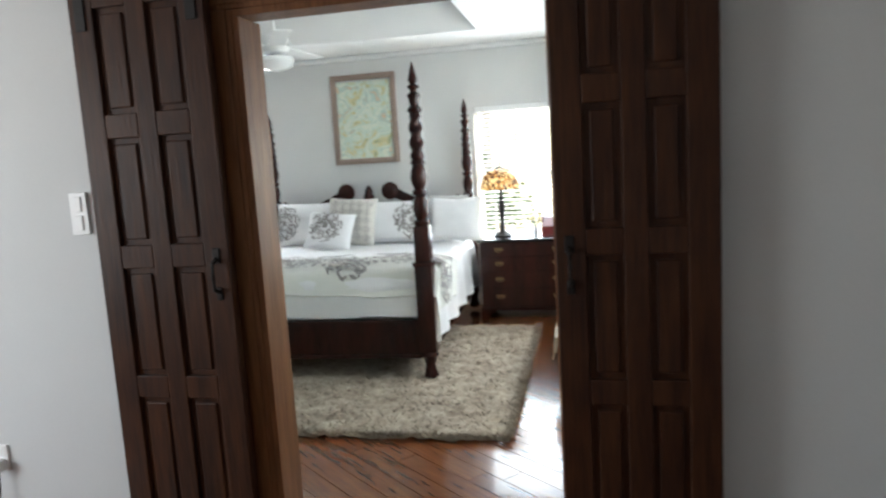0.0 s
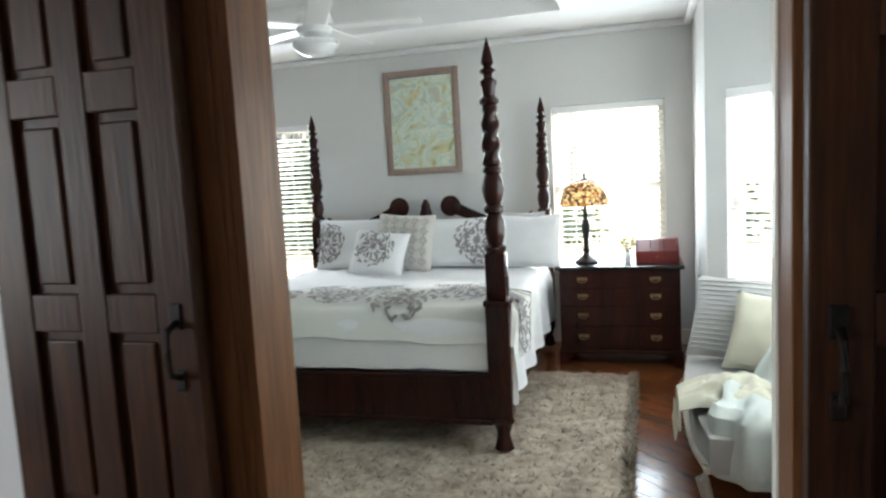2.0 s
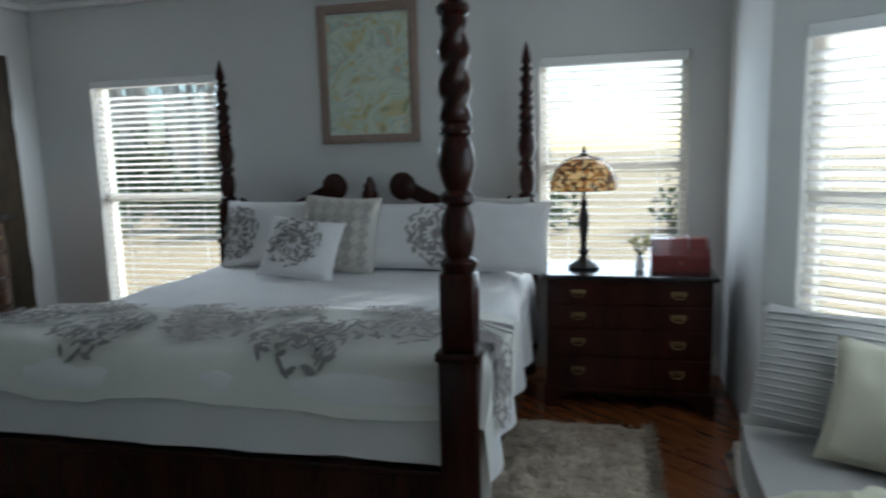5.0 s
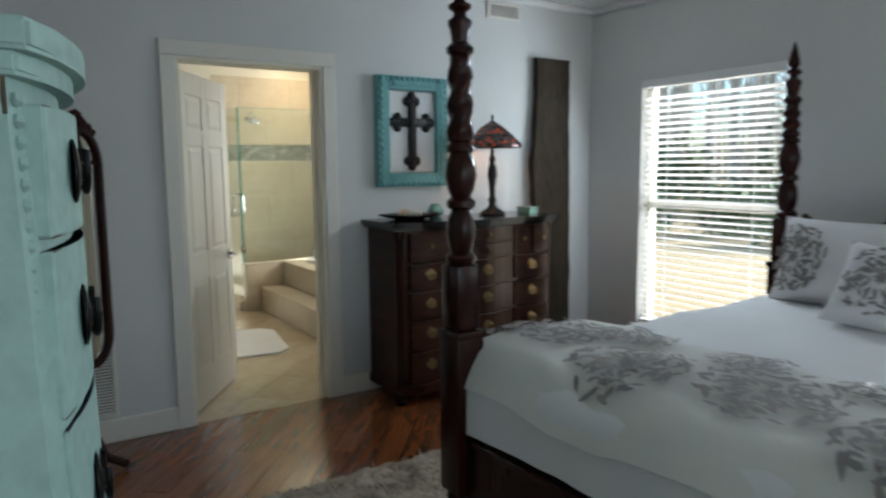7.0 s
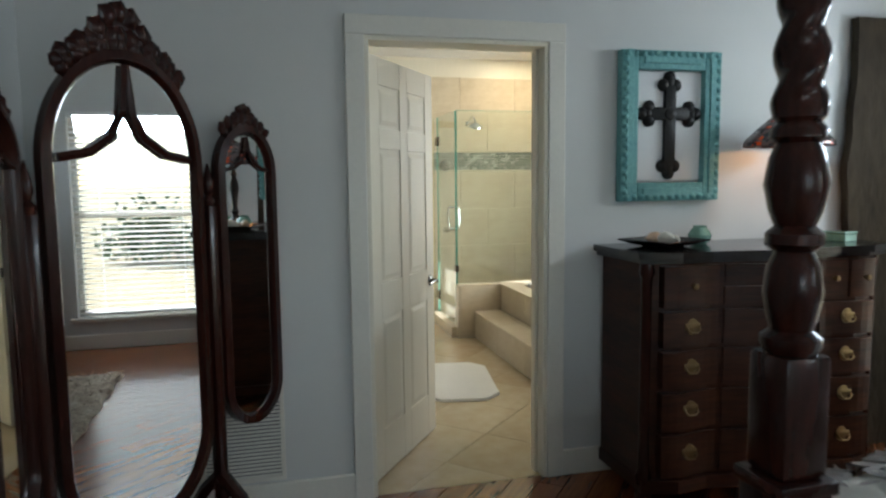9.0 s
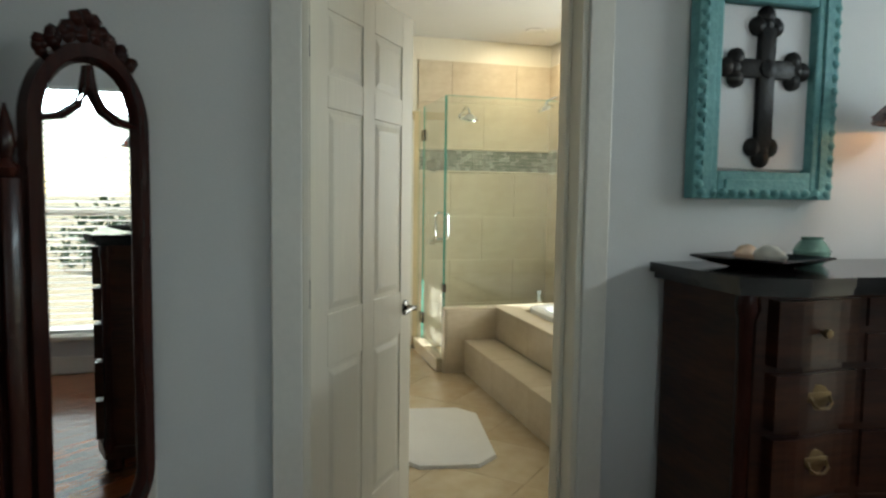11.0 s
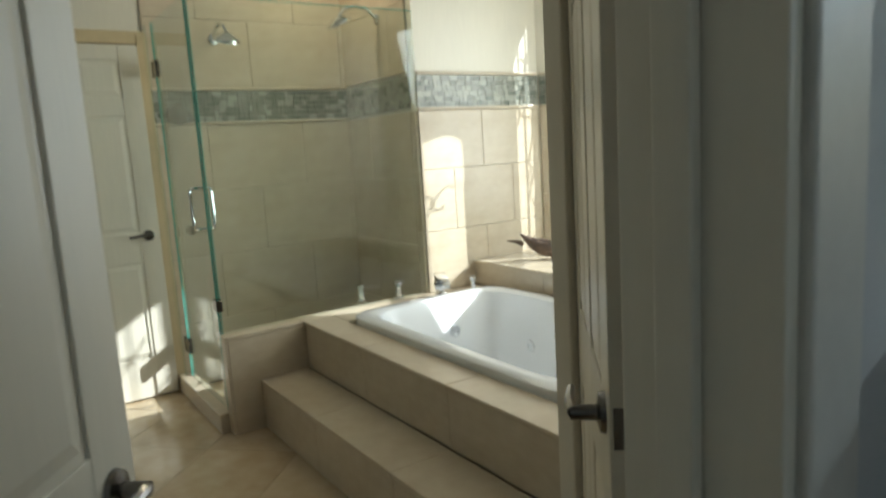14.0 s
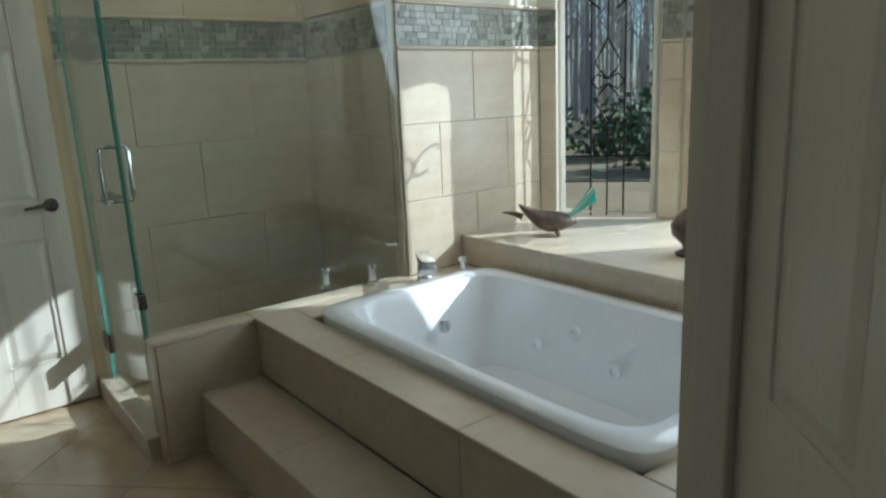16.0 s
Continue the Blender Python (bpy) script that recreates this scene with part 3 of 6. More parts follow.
def post_mesh(h, high_block):
    """A turned and rope-twisted bed post with square block and carved foot."""
    bm = bmesh.new()
    b0, b1 = 0.20, high_block
    add_lathe(bm, [(0.035, 0), (0.055, 0.02), (0.042, 0.06), (0.034, 0.10), (0.05, 0.15), (0.062, 0.17), (0.055, 0.20)], 16)
    add_box(bm, -0.062, 0.062, -0.062, 0.062, b0, b1 - 0.12, 0.008)
    add_box(bm, -0.07, 0.07, -0.07, 0.07, b1 - 0.13, b1 - 0.10, 0.006)
    add_box(bm, -0.055, 0.055, -0.055, 0.055, b1 - 0.10, b1 + 0.15, 0.014)
    z = b1 + 0.15
    prof = [(0.045, z - 0.01), (0.058, z + 0.015), (0.058, z + 0.03), (0.04, z + 0.045), (0.048, z + 0.07), (0.056, z + 0.12), (0.05, z + 0.17), (0.036, z + 0.2), (0.054, z + 0.215), (0.054, z + 0.235), (0.038, z + 0.25),
            (0.05, z + 0.28), (0.06, z + 0.33), (0.052, z + 0.38), (0.04, z + 0.41), (0.052, z + 0.42), (0.052, z + 0.435), (0.04, z + 0.45)]
    t0, t1 = z + 0.45, h - 0.34
    n = 40
    prof += [(0.048 - 0.008 * k / n, t0 + (t1 - t0) * k / n) for k in range(1, n)]
    prof += [(0.036, t1), (0.05, t1 + 0.012), (0.05, t1 + 0.03), (0.03, t1 + 0.05), (0.036, t1 + 0.09), (0.044, t1 + 0.11), (0.044, t1 + 0.125), (0.024, t1 + 0.14), (0.024, t1 + 0.155), (0.042, t1 + 0.168), (0.042, t1 + 0.18), (0.02, t1 + 0.195), (0.034, t1 + 0.215), (0.028, t1 + 0.25), (0.012, t1 + 0.31), (0.002, h)]
    add_lathe(bm, prof, 20, None, (t0, t1, 5.0 if t1 - t0 > 0.5 else 3.0, 0.15))
    return bm


BX0, BX1, BY0, BY1 = -3.18, -1.09, 4.46, 6.74
bed = thing("four_poster_bed", (BX0 + BX1) / 2 - 0.03, (BY0 + BY1) / 2, 0.03, 1.5, "dark mahogany four-poster bed with rope-twist posts and white bedding", "bed")
ox, oy, oz = (BX0 + BX1) / 2, (BY0 + BY1) / 2, 0.03
hw, hl = (BX1 - BX0) / 2, (BY1 - BY0) / 2
for sx in (-1, 1):
    o = finish(post_mesh(2.19, 0.94), "post", MAHOG, bed, True)
    o.location = (sx * hw, -hl, 0)
    o = finish(post_mesh(2.12, 1.0), "post", MAHOG, bed, True)
    o.location = (sx * hw, hl, 0)
bm = bmesh.new()
add_box(bm, -hw + 0.05, hw - 0.05, -hl - 0.02, -hl + 0.03, 0.18, 0.42, 0.006)
add_box(bm, -hw + 0.05, hw - 0.05, -hl - 0.032, -hl + 0.03, 0.15, 0.185, 0.008)
add_box(bm, -hw + 0.05, hw - 0.05, -hl - 0.028, -hl + 0.03, 0.405, 0.43, 0.006)
finish(bm, "foot_rail", MAHOG, bed)
for sx in (-1, 1):
    bm = bmesh.new()
    add_box(bm, sx * hw - 0.022, sx * hw + 0.022, -hl + 0.05, hl - 0.05, 0.17, 0.42, 0.008)
    finish(bm, "side_rail", MAHOG, bed)
# headboard with two swan-neck scrolls and a centre finial
bm = bmesh.new()
add_box(bm, -hw + 0.05, hw - 0.05, hl - 0.03, hl + 0.02, 0.3, 1.07, 0.006)
for sx in (-1, 1):
    top = []
    for k in range(26):
        u = k / 25
        x = 0.94 - u * 0.72
        z = 1.13 - 0.045 * math.sin(u * 2.4) + 0.215 * (max(0, u - 0.28) / 0.72) ** 1.25 - (0.05 if u == 1 else 0)
        top.append((x, z + (0.05 * (1 - u / 0.12) if u < 0.12 else 0)))
    low = [(0.17, 1.24), (0.19, 1.19), (0.27, 1.17), (0.34, 1.14), (0.42, 1.09), (0.5, 1.065), (0.94, 1.065)]
    add_prism(bm, [(sx * x, z) for x, z in top + low], 0.045, pose(0, hl - 0.03, 0))
    add_lathe(bm, [(0.001, 0), (0.085, 0), (0.092, 0.01), (0.06, 0.02), (0.05, 0.028), (0.001, 0.03)], 20, pose(sx * 0.235, hl - 0.03, 1.245, 90))
add_lathe(bm, [(0.05, 1.06), (0.055, 1.1), (0.045, 1.14), (0.06, 1.16), (0.055, 1.2), (0.04, 1.23), (0.045, 1.25), (0.03, 1.28), (0.012, 1.31)], 14, pose(0, hl - 0.01, 0))
finish(bm, "headboard", MAHOG, bed, True)
bm = bmesh.new()
add_box(bm, -hw + 0.05, hw - 0.05, -hl + 0.06, hl - 0.05, 0.38, 0.69, 0.05)
finish(bm, "mattress", LINEN, bed, True)


def fold(x, y):
    return 0.012 * noise.noise(Vector((x * 3, y * 3, 1))) + 0.006 * noise.noise(Vector((x * 9, y * 9, 4)))


# the spread: over the top, down both sides and over the foot rail
def spread(u, v):
    s = (u - 0.5) * (2 * hw + 0.88)
    e = hw - 0.02
    x, z = s, 0.725
    if abs(s) > e:
        over = abs(s) - e
        x = math.copysign(e + 0.055 * math.sin(min(1, over / 0.12) * 1.57) + 0.03 * math.sin(v * 34 + over * 4) * over * 2, s)
        z = 0.725 - over + 0.025 * math.exp(-over * 18)
    d = v * (2 * hl + 0.16)
    y = hl - 0.08 - d
    f = -hl + 0.03
    if y < f:
        q = f - y
        y, z = f - 0.04 * min(1, q / 0.08) - 0.01 * math.sin(s * 5) * q, z - q
        if abs(s) > e:
            y, z = f, z + q
    return (x, y, z + fold(x, y) - 0.02 * max(0, abs(s) - 0.7))


bm = bmesh.new()
add_sheet(bm, spread, 70, 60, 0.012)
finish(bm, "bedspread", LINEN, bed, True, "white woven bedspread")


# the folded embroidered duvet across the foot
def duvet(u, v):
    s = (u - 0.5) * (2 * hw + 0.66)
    e = hw + 0.0
    x, z = s, 0.755
    if abs(s) > e:
        over = abs(s) - e
        x = math.copysign(e + 0.075 + 0.02 * math.sin(v * 14 + over * 6), s)
        z = 0.755 - over
    hang = max(0, 1 - v / 0.14)
    y = -hl - 0.065 + v * 0.86 + 0.03 * hang + 0.03 * math.sin(s * 2.5) * (v > 0.5)
    roll = -0.11 * hang - 0.03 * math.exp(-v * 12) + 0.012 * math.sin(s * 6 + 1) * hang + 0.05 * math.sin(min(1, v * 1.05) * math.pi) ** 0.5
    return (x, y, z + roll + 1.6 * fold(x + 3, y))


bm = bmesh.new()
add_sheet(bm, duvet, 64, 26, 0.03)
finish(bm, "folded_duvet", material("ivory_duvet", (0.72, 0.71, 0.66), 0.9, grain=220, vary=0.05, bump=0.25), bed, True, "ivory duvet with taupe scroll embroidery, folded over the foot")


def scrolls(bm, put, cx, cy, r, seed):
    """A damask medallion: leaves and curls laid on a surface; put(x, y) gives the place."""
    g = random.Random(seed)
    def leaf(x, y, a, l, w):
        pts = [(0, 0), (0.3, 0.5), (0.7, 0.42), (1, 0), (0.7, -0.42), (0.3, -0.5)]
        vs = [bm.verts.new(put(x + l * px * math.cos(a) - w * py * math.sin(a), y + l * px * math.sin(a) + w * py * math.cos(a))) for px, py in pts]
        bm.faces.new(vs)
    for k in range(14):
        a = k * 2 * math.pi / 14
        leaf(cx + 0.3 * r * math.cos(a), cy + 0.3 * r * math.sin(a), a + 0.5, r * (0.3 + 0.2 * (k % 2)), r * 0.11)
    for k in range(120):
        a, d = g.uniform(0, 6.28), r * (g.uniform(0.02, 1.0) ** 0.5) 
        leaf(cx + d * math.cos(a), cy + d * math.sin(a), a + g.choice((-1.2, 1.2)), r * 0.26, r * 0.085)
    for k in range(8):
        a = k * 0.785
        leaf(cx, cy, a, r * 0.22, r * 0.1)


bm = bmesh.new()


def on_duvet(x, y):
    p = duvet(x / (2 * hw + 0.66) + 0.5, y / 0.86)
    side = Vector((math.copysign(0.022, x), 0, 0)) if abs(x) > hw else Vector((0, 0, 0.021))
    return Vector(p) + side


for k, (x, y) in enumerate(((-0.85, 0.42), (-0.42, 0.28), (0.02, 0.36), (0.45, 0.26), (0.83, 0.40), (-0.62, 0.62), (0.22, 0.62), (0.66, 0.64), (-0.2, 0.62), (1.14, 0.34), (-1.14, 0.34))):
    scrolls(bm, on_duvet, x, y, 0.2 if y < 0.5 else 0.13, k)
finish(bm, "embroidery", TAUPE, bed, False, "taupe scroll embroidery")


def pillow(x, y, z, w, h, puff, lean, turn, mat, label, motif=None, tilt=0.0):
    """A stuffed cushion, stood on edge and leaned back; its face looks towards -y."""
    t = thing("pillow", x, y, z, 0, label, "pillow", "bed pillows" if x < -0.6 else "settee cushions")
    t.matrix_world = pose(x, y, z, -lean, 0, turn) @ pose(0, 0, 0, 0, tilt, 0)
    bm = bmesh.new()
    def face(u, v, s):
        a, b = 2 * u - 1, 2 * v - 1
        edge = (max(0, 1 - a * a) * max(0, 1 - b * b)) ** 0.38
        pinch = 1 - 0.07 * (1 - abs(b) ** 2) * abs(a) ** 3
        pinchz = 1 - 0.07 * (1 - abs(a) ** 2) * abs(b) ** 3
        return Vector((a * w / 2 * pinch, s * puff * edge * (1 + 0.15 * noise.noise(Vector((a * 2 + x, b * 2, s)))), h / 2 + b * h / 2 * pinchz))
    for s in (-1, 1):
        add_sheet(bm, lambda u, v: face(u, v, s), 18, 16)
    bmesh.ops.remove_doubles(bm, verts=bm.verts, dist=0.0008)
    finish(bm, "cushion", mat, t, True)
    if motif:
        bm = bmesh.new()
        put = lambda px, pz: face(0.5 + px / w, min(0.98, max(0.02, pz / h)), -1) + Vector((0, -0.007, 0))
        if motif == "key":
            n = 5
            for i in range(n):
                for j in range(n):
                    cx, cz = (i + 0.5) / n * w * 0.86 - w * 0.43, (j + 0.5) / n * h * 0.86 + h * 0.07
                    for q in (0.48, 0.25):
                        r = q * w * 0.86 / n
                        for (a0, b0), (a1, b1) in (((-1, 0), (0, 1)), ((0, 1), (1, 0)), ((1, 0), (0, -1)), ((0, -1), (-0.75, -0.25))):
                            k = 1 - 0.36 * (0.5 if q > 0.3 else 1)
                            vs = [bm.verts.new(put(cx + r * f * px, cz + r * f * pz)) for px, pz, f in ((a0, b0, 1), (a1, b1, 1), (a1, b1, k), (a0, b0, k))]
                            bm.faces.new(vs)
        else:
            for cx, cz, r in motif:
                scrolls(bm, put, cx, cz, r, int(cx * 100) + 7)
        finish(bm, "embroidery", TAUPE, t, False, "embroidered pattern")
    return t


PZ = 0.765
pillow(-2.78, 6.42, PZ, 0.74, 0.46, 0.09, 18, 0, LINEN, "white pillow sham with taupe scroll embroidery on the bed", [(-0.25, 0.23, 0.17)])
pillow(-1.93, 6.42, PZ, 0.92, 0.44, 0.09, 18, 0, LINEN, "white king pillow sham with taupe scroll embroidery on the bed", [(0.27, 0.22, 0.19)])
pillow(-1.36, 6.46, PZ, 0.5, 0.46, 0.09, 12, -25, GREYLINEN, "grey linen pillow on the bed")
pillow(-1.24, 6.36, PZ, 0.52, 0.44, 0.09, 14, -8, LINEN, "plain white pillow on the bed")
pillow(-1.80, 6.60, PZ + 0.02, 1.0, 0.38, 0.07, 8, 0, GREYLINEN, "long grey linen bolster pillow against the headboard")
pillow(-2.28, 6.27, PZ, 0.5, 0.5, 0.085, 20, 6, material("ecru_weave", (0.62, 0.59, 0.54), 0.9, grain=240, vary=0.15, bump=0.4), "square cushion with a taupe key pattern on the bed", "key", 4)
pillow(-2.44, 6.04, PZ, 0.47, 0.40, 0.085, 30, 8, LINEN, "small white cushion with a scroll medallion on the bed", [(-0.03, 0.22, 0.16)], 8)

# rug: a backing and a pile of tufts
RX0, RX1, RY0, RY1 = -3.95, -0.43, 3.50, 6.02
rug = thing("area_rug", (RX0 + RX1) / 2, (RY0 + RY1) / 2, 0.0, 0, "thick shaggy taupe and cream wool rug under the bed", "rug")
rw, rl = (RX1 - RX0) / 2, (RY1 - RY0) / 2
bm = bmesh.new()
add_sheet(bm, lambda u, v: ((2 * u - 1) * (rw + 0.012 * math.sin(v * 40)), (2 * v - 1) * (rl + 0.012 * math.sin(u * 50)), 0.03 + 0.02 * noise.noise(Vector((u * 60, v * 45, 0))) - (0.025 if min(u, v, 1 - u, 1 - v) < 0.004 else 0)), 150, 110)
finish(bm, "pile", RUG, rug, True)
g = np.random.default_rng(5)
n = 15000
px, py = g.uniform(-rw, rw, n), g.uniform(-rl, rl, n)
px[:2500] = g.uniform(-rw, rw, 2500)
py[:2500] = -rl + g.uniform(-0.02, 0.03, 2500)
px[2500:4500] = rw + g.uniform(-0.03, 0.02, 2000)
keep = (py < -0.35) | (px > 0.6) | (px < -1.3)
px, py = px[keep], py[keep]
n = len(px)
ang, ln = g.uniform(0, 6.28, n), g.uniform(0.025, 0.05, n)
base = np.stack([px, py, np.full(n, 0.022)], 1)
side = np.stack([np.cos(ang), np.sin(ang), np.zeros(n)], 1) * 0.006
lean2 = g.uniform(0, 6.28, n)
tip = base + np.stack([np.cos(lean2) * ln * 0.8, np.sin(lean2) * ln * 0.8, ln * 0.7], 1)
verts = np.concatenate([base - side, base + side, tip]).tolist()
me = bpy.data.meshes.new("tufts")
me.from_pydata(verts, [], [(i, n + i, 2 * n + i) for i in range(n)])
me.materials.append(RUG)
o = new("tufts", me)
o.parent = rug
tagged(o, kind="stuff")

# painting over the bed
def art_material():
    m = material("painted_canvas", (0.62, 0.66, 0.5), 0.7, grain=9, vary=0.3, bump=0.2, coarse=5)
    nt = m.node_tree
    bs = nt.nodes["Principled BSDF"]
    tc, nz, ramp = nt.nodes.new("ShaderNodeTexCoord"), nt.nodes.new("ShaderNodeTexNoise"), nt.nodes.new("ShaderNodeValToRGB")
    nz.inputs["Scale"].default_value, nz.inputs["Detail"].default_value, nz.inputs["Distortion"].default_value = 5.5, 4, 1.6
    nt.links.new(tc.outputs["Object"], nz.inputs[0])
    nt.links.new(nz.outputs[0], ramp.inputs[0])
    cols = ((0.28, (0.30, 0.36, 0.22)), (0.4, (0.62, 0.56, 0.3)), (0.47, (0.5, 0.62, 0.55)), (0.53, (0.68, 0.7, 0.58)), (0.6, (0.42, 0.55, 0.5)), (0.68, (0.66, 0.46, 0.28)), (0.76, (0.7, 0.7, 0.62)))
    el = ramp.color_ramp.elements
    el[0].position, el[0].color = cols[0][0], (*cols[0][1], 1)
    el[1].position, el[1].color = cols[-1][0], (*cols[-1][1], 1)
    for p, c in cols[1:-1]:
        e = el.new(p)
        e.color = (*c, 1)
    nt.links.new(ramp.outputs[0], bs.inputs["Base Color"])
    return m


def picture_frame(t, w, h, bw, d, mat):
    bm = bmesh.new()
    for a in ((-w / 2, -w / 2 + bw, 0, h), (w / 2 - bw, w / 2, 0, h), (-w / 2 + bw, w / 2 - bw, 0, bw), (-w / 2 + bw, w / 2 - bw, h - bw, h)):
        add_box(bm, a[0], a[1], -d, -0.004, a[2], a[3], 0.006)
        add_box(bm, a[0] + bw * 0.3, a[1] - bw * 0.3, -d - 0.008, -d + 0.002, a[2] + bw * 0.3 * (a[3] - a[2] < 0.3), a[3] - bw * 0.3 * (a[3] - a[2] < 0.3), 0.003)
    return finish(bm, "frame", mat, t)


TAUPEFRAME = material("taupe_frame", (0.3, 0.22, 0.18), 0.5, grain=40, vary=0.2, bump=0.15)
t = thing("painting", -2.27, 7.018, 1.565, 0, "framed loose painting of pale flowers and greenery over the bed", "painting")
picture_frame(t, 0.72, 0.945, 0.06, 0.035, TAUPEFRAME)
bm = bmesh.new()
add_box(bm, -0.30, 0.30, -0.016, -0.006, 0.06, 0.87)
finish(bm, "canvas", art_material(), t)

# ---- bedroom: chest, lamps and things on it ----


def bail_pull(bm, x, y, z, w=0.07):
    add_box(bm, x - w * 0.62, x + w * 0.62, y - 0.003, y + 0.001, z - 0.012, z + 0.016, 0.002)
    add_tube(bm, [(x - w / 2, y - 0.004, z + 0.004), (x - w / 2, y - 0.014, z - 0.012), (x - w * 0.25, y - 0.018, z - 0.024), (x + w * 0.25, y - 0.018, z - 0.024), (x + w / 2, y - 0.014, z - 0.012), (x + w / 2, y - 0.004, z + 0.004)], 0.004, 6)


chest = thing("chest_of_drawers", -0.54, 6.56, 0, 0, "mahogany chest of drawers with brass bail pulls, before the window", "chest")
bm = bmesh.new()
add_box(bm, -0.45, 0.45, -0.26, 0.26, 0.10, 0.80, 0.004)
add_box(bm, -0.465, 0.465, -0.275, 0.27, 0.10, 0.135, 0.008)
finish(bm, "body", MAHOG, chest)
bm = bmesh.new()
add_box(bm, -0.48, 0.48, -0.29, 0.275, 0.80, 0.832, 0.01)
finish(bm, "top", DARKTOP, chest, label="dark polished top")
for sx in (-1, 1):
    for sy in (-1, 1):
        bm = bmesh.new()
        add_prism(bm, [(0, 0.10), (sx * 0.16, 0.10), (sx * 0.10, 0.075), (sx * 0.075, 0.04), (sx * 0.07, 0), (0, 0)], 0.05, pose(-sx * 0.465, sy * 0.24 - 0.035, 0))
        finish(bm, "foot", MAHOG, chest)
zz = 0.145
for k, h in enumerate((0.19, 0.17, 0.15, 0.13)):
    d = box("drawer", (-0.435, 0.435, -0.272, -0.258, zz + 0.004, zz + h - 0.006), MAHOG, chest, 0.004)
    bm = bmesh.new()
    for x in (-0.27, 0.27):
        bail_pull(bm, x, -0.272, zz + h * 0.55, 0.065)
    finish(bm, "pulls", BRASS, d, True, "brass bail pulls")
    zz += h

chest.scale = (1, 1, 0.94)


def table_lamp(x, y, z, shade_mat, label, peaked):
    t = thing("table_lamp", x, y, z, 0, label, "lamp", "stained glass table lamps")
    bm = bmesh.new()
    add_lathe(bm, [(0.09, 0), (0.092, 0.012), (0.07, 0.03), (0.035, 0.05), (0.02, 0.08), (0.03, 0.1), (0.018, 0.13), (0.022, 0.2), (0.034, 0.27), (0.03, 0.32), (0.016, 0.36), (0.024, 0.385), (0.012, 0.41), (0.01, 0.5)], 18)
    finish(bm, "base", IRON, t, True, "dark bronze lamp base")
    bm = bmesh.new()
    n = 16 if not peaked else 8
    prof = [(0.19, 0.465), (0.192, 0.485), (0.185, 0.53), (0.16, 0.59), (0.105, 0.64), (0.02, 0.662)] if not peaked else [(0.2, 0.46), (0.198, 0.48), (0.14, 0.54), (0.07, 0.60), (0.03, 0.625)]
    rings = [[bm.verts.new((r * (1 + (0.03 if i < 2 else 0) * (k % 2)) * math.cos(2 * math.pi * k / (2 * n)), r * (1 + (0.03 if i < 2 else 0) * (k % 2)) * math.sin(2 * math.pi * k / (2 * n)), q)) for k in range(2 * n)] for i, (r, q) in enumerate(prof)]
    for a, b in zip(rings, rings[1:]):
        for k in range(2 * n):
            bm.faces.new((a[k], a[(k + 1) % (2 * n)], b[(k + 1) % (2 * n)], b[k]))
    finish(bm, "shade", shade_mat, t, True, "leaded stained glass shade")
    bm = bmesh.new()
    for i, (r, q) in enumerate(prof[:-1]):
        add_tube(bm, [(1.01 * r * math.cos(a * 0.2618), 1.01 * r * math.sin(a * 0.2618), q + 0.001) for a in range(25)], 0.0022, 4)
    for k in range(12):
        a = k * math.pi / 6
        add_tube(bm, [(1.01 * r * math.cos(a), 1.01 * r * math.sin(a), q + 0.001) for r, q in prof], 0.002, 4)
    finish(bm, "leading", IRON, t)
    bm = bmesh.new()
    zt = prof[-1][1]
    add_lathe(bm, [(0.03, zt - 0.01), (0.025, zt + 0.01), (0.008, zt + 0.018), (0.012, zt + 0.035), (0.004, zt + 0.06)], 12)
    finish(bm, "finial", IRON, t, True)
    return t


def shade_material(name, cols, glow):
    m = bpy.data.materials.new(name)
    m.use_nodes = True
    nt = m.node_tree
    bs = nt.nodes["Principled BSDF"]
    bs.inputs["Roughness"].default_value = 0.25
    tc, vo, ramp = nt.nodes.new("ShaderNodeTexCoord"), nt.nodes.new("ShaderNodeTexVoronoi"), nt.nodes.new("ShaderNodeValToRGB")
    vo.inputs["Scale"].default_value = 48
    nt.links.new(tc.outputs["Object"], vo.inputs[0])
    nt.links.new(vo.outputs["Color"], ramp.inputs[0])
    el = ramp.color_ramp.elements
    ramp.color_ramp.interpolation = "CONSTANT"
    el[0].position, el[0].color = 0.0, (*cols[0], 1)
    el[1].position, el[1].color = 0.75, (*cols[-1], 1)
    for i, c in enumerate(cols[1:-1]):
        e = el.new(0.25 + 0.25 * i)
        e.color = (*c, 1)
    nt.links.new(ramp.outputs[0], bs.inputs["Base Color"])
    nt.links.new(ramp.outputs[0], bs.inputs["Emission Color"])
    bs.inputs["Emission Strength"].default_value = glow
    return m


AMBER = shade_material("amber_stained_glass", ((0.55, 0.25, 0.06), (0.10, 0.045, 0.02), (0.72, 0.48, 0.2), (0.4, 0.16, 0.04)), 0.16)
DUSK = shade_material("dark_stained_glass", ((0.03, 0.022, 0.02), (0.012, 0.01, 0.01), (0.045, 0.03, 0.026), (0.22, 0.03, 0.006)), 0.25)
table_lamp(-0.79, 6.52, 0.783, AMBER, "lit table lamp with an amber stained glass shade on the chest", False)
t = thing("letter_box", -0.25, 6.55, 0.783, 0, "dark red wooden desk organizer with slots on the chest", "organizer")
REDWOOD = material("red_lacquered_wood", (0.16, 0.02, 0.018), 0.3, vary=0.3, bump=0.05)
bm = bmesh.new()
add_prism(bm, [(-0.11, 0), (0.11, 0), (0.11, 0.17), (0.02, 0.17), (-0.11, 0.09)], 0.32, pose(0.16, 0, 0, 0, 0, 90))
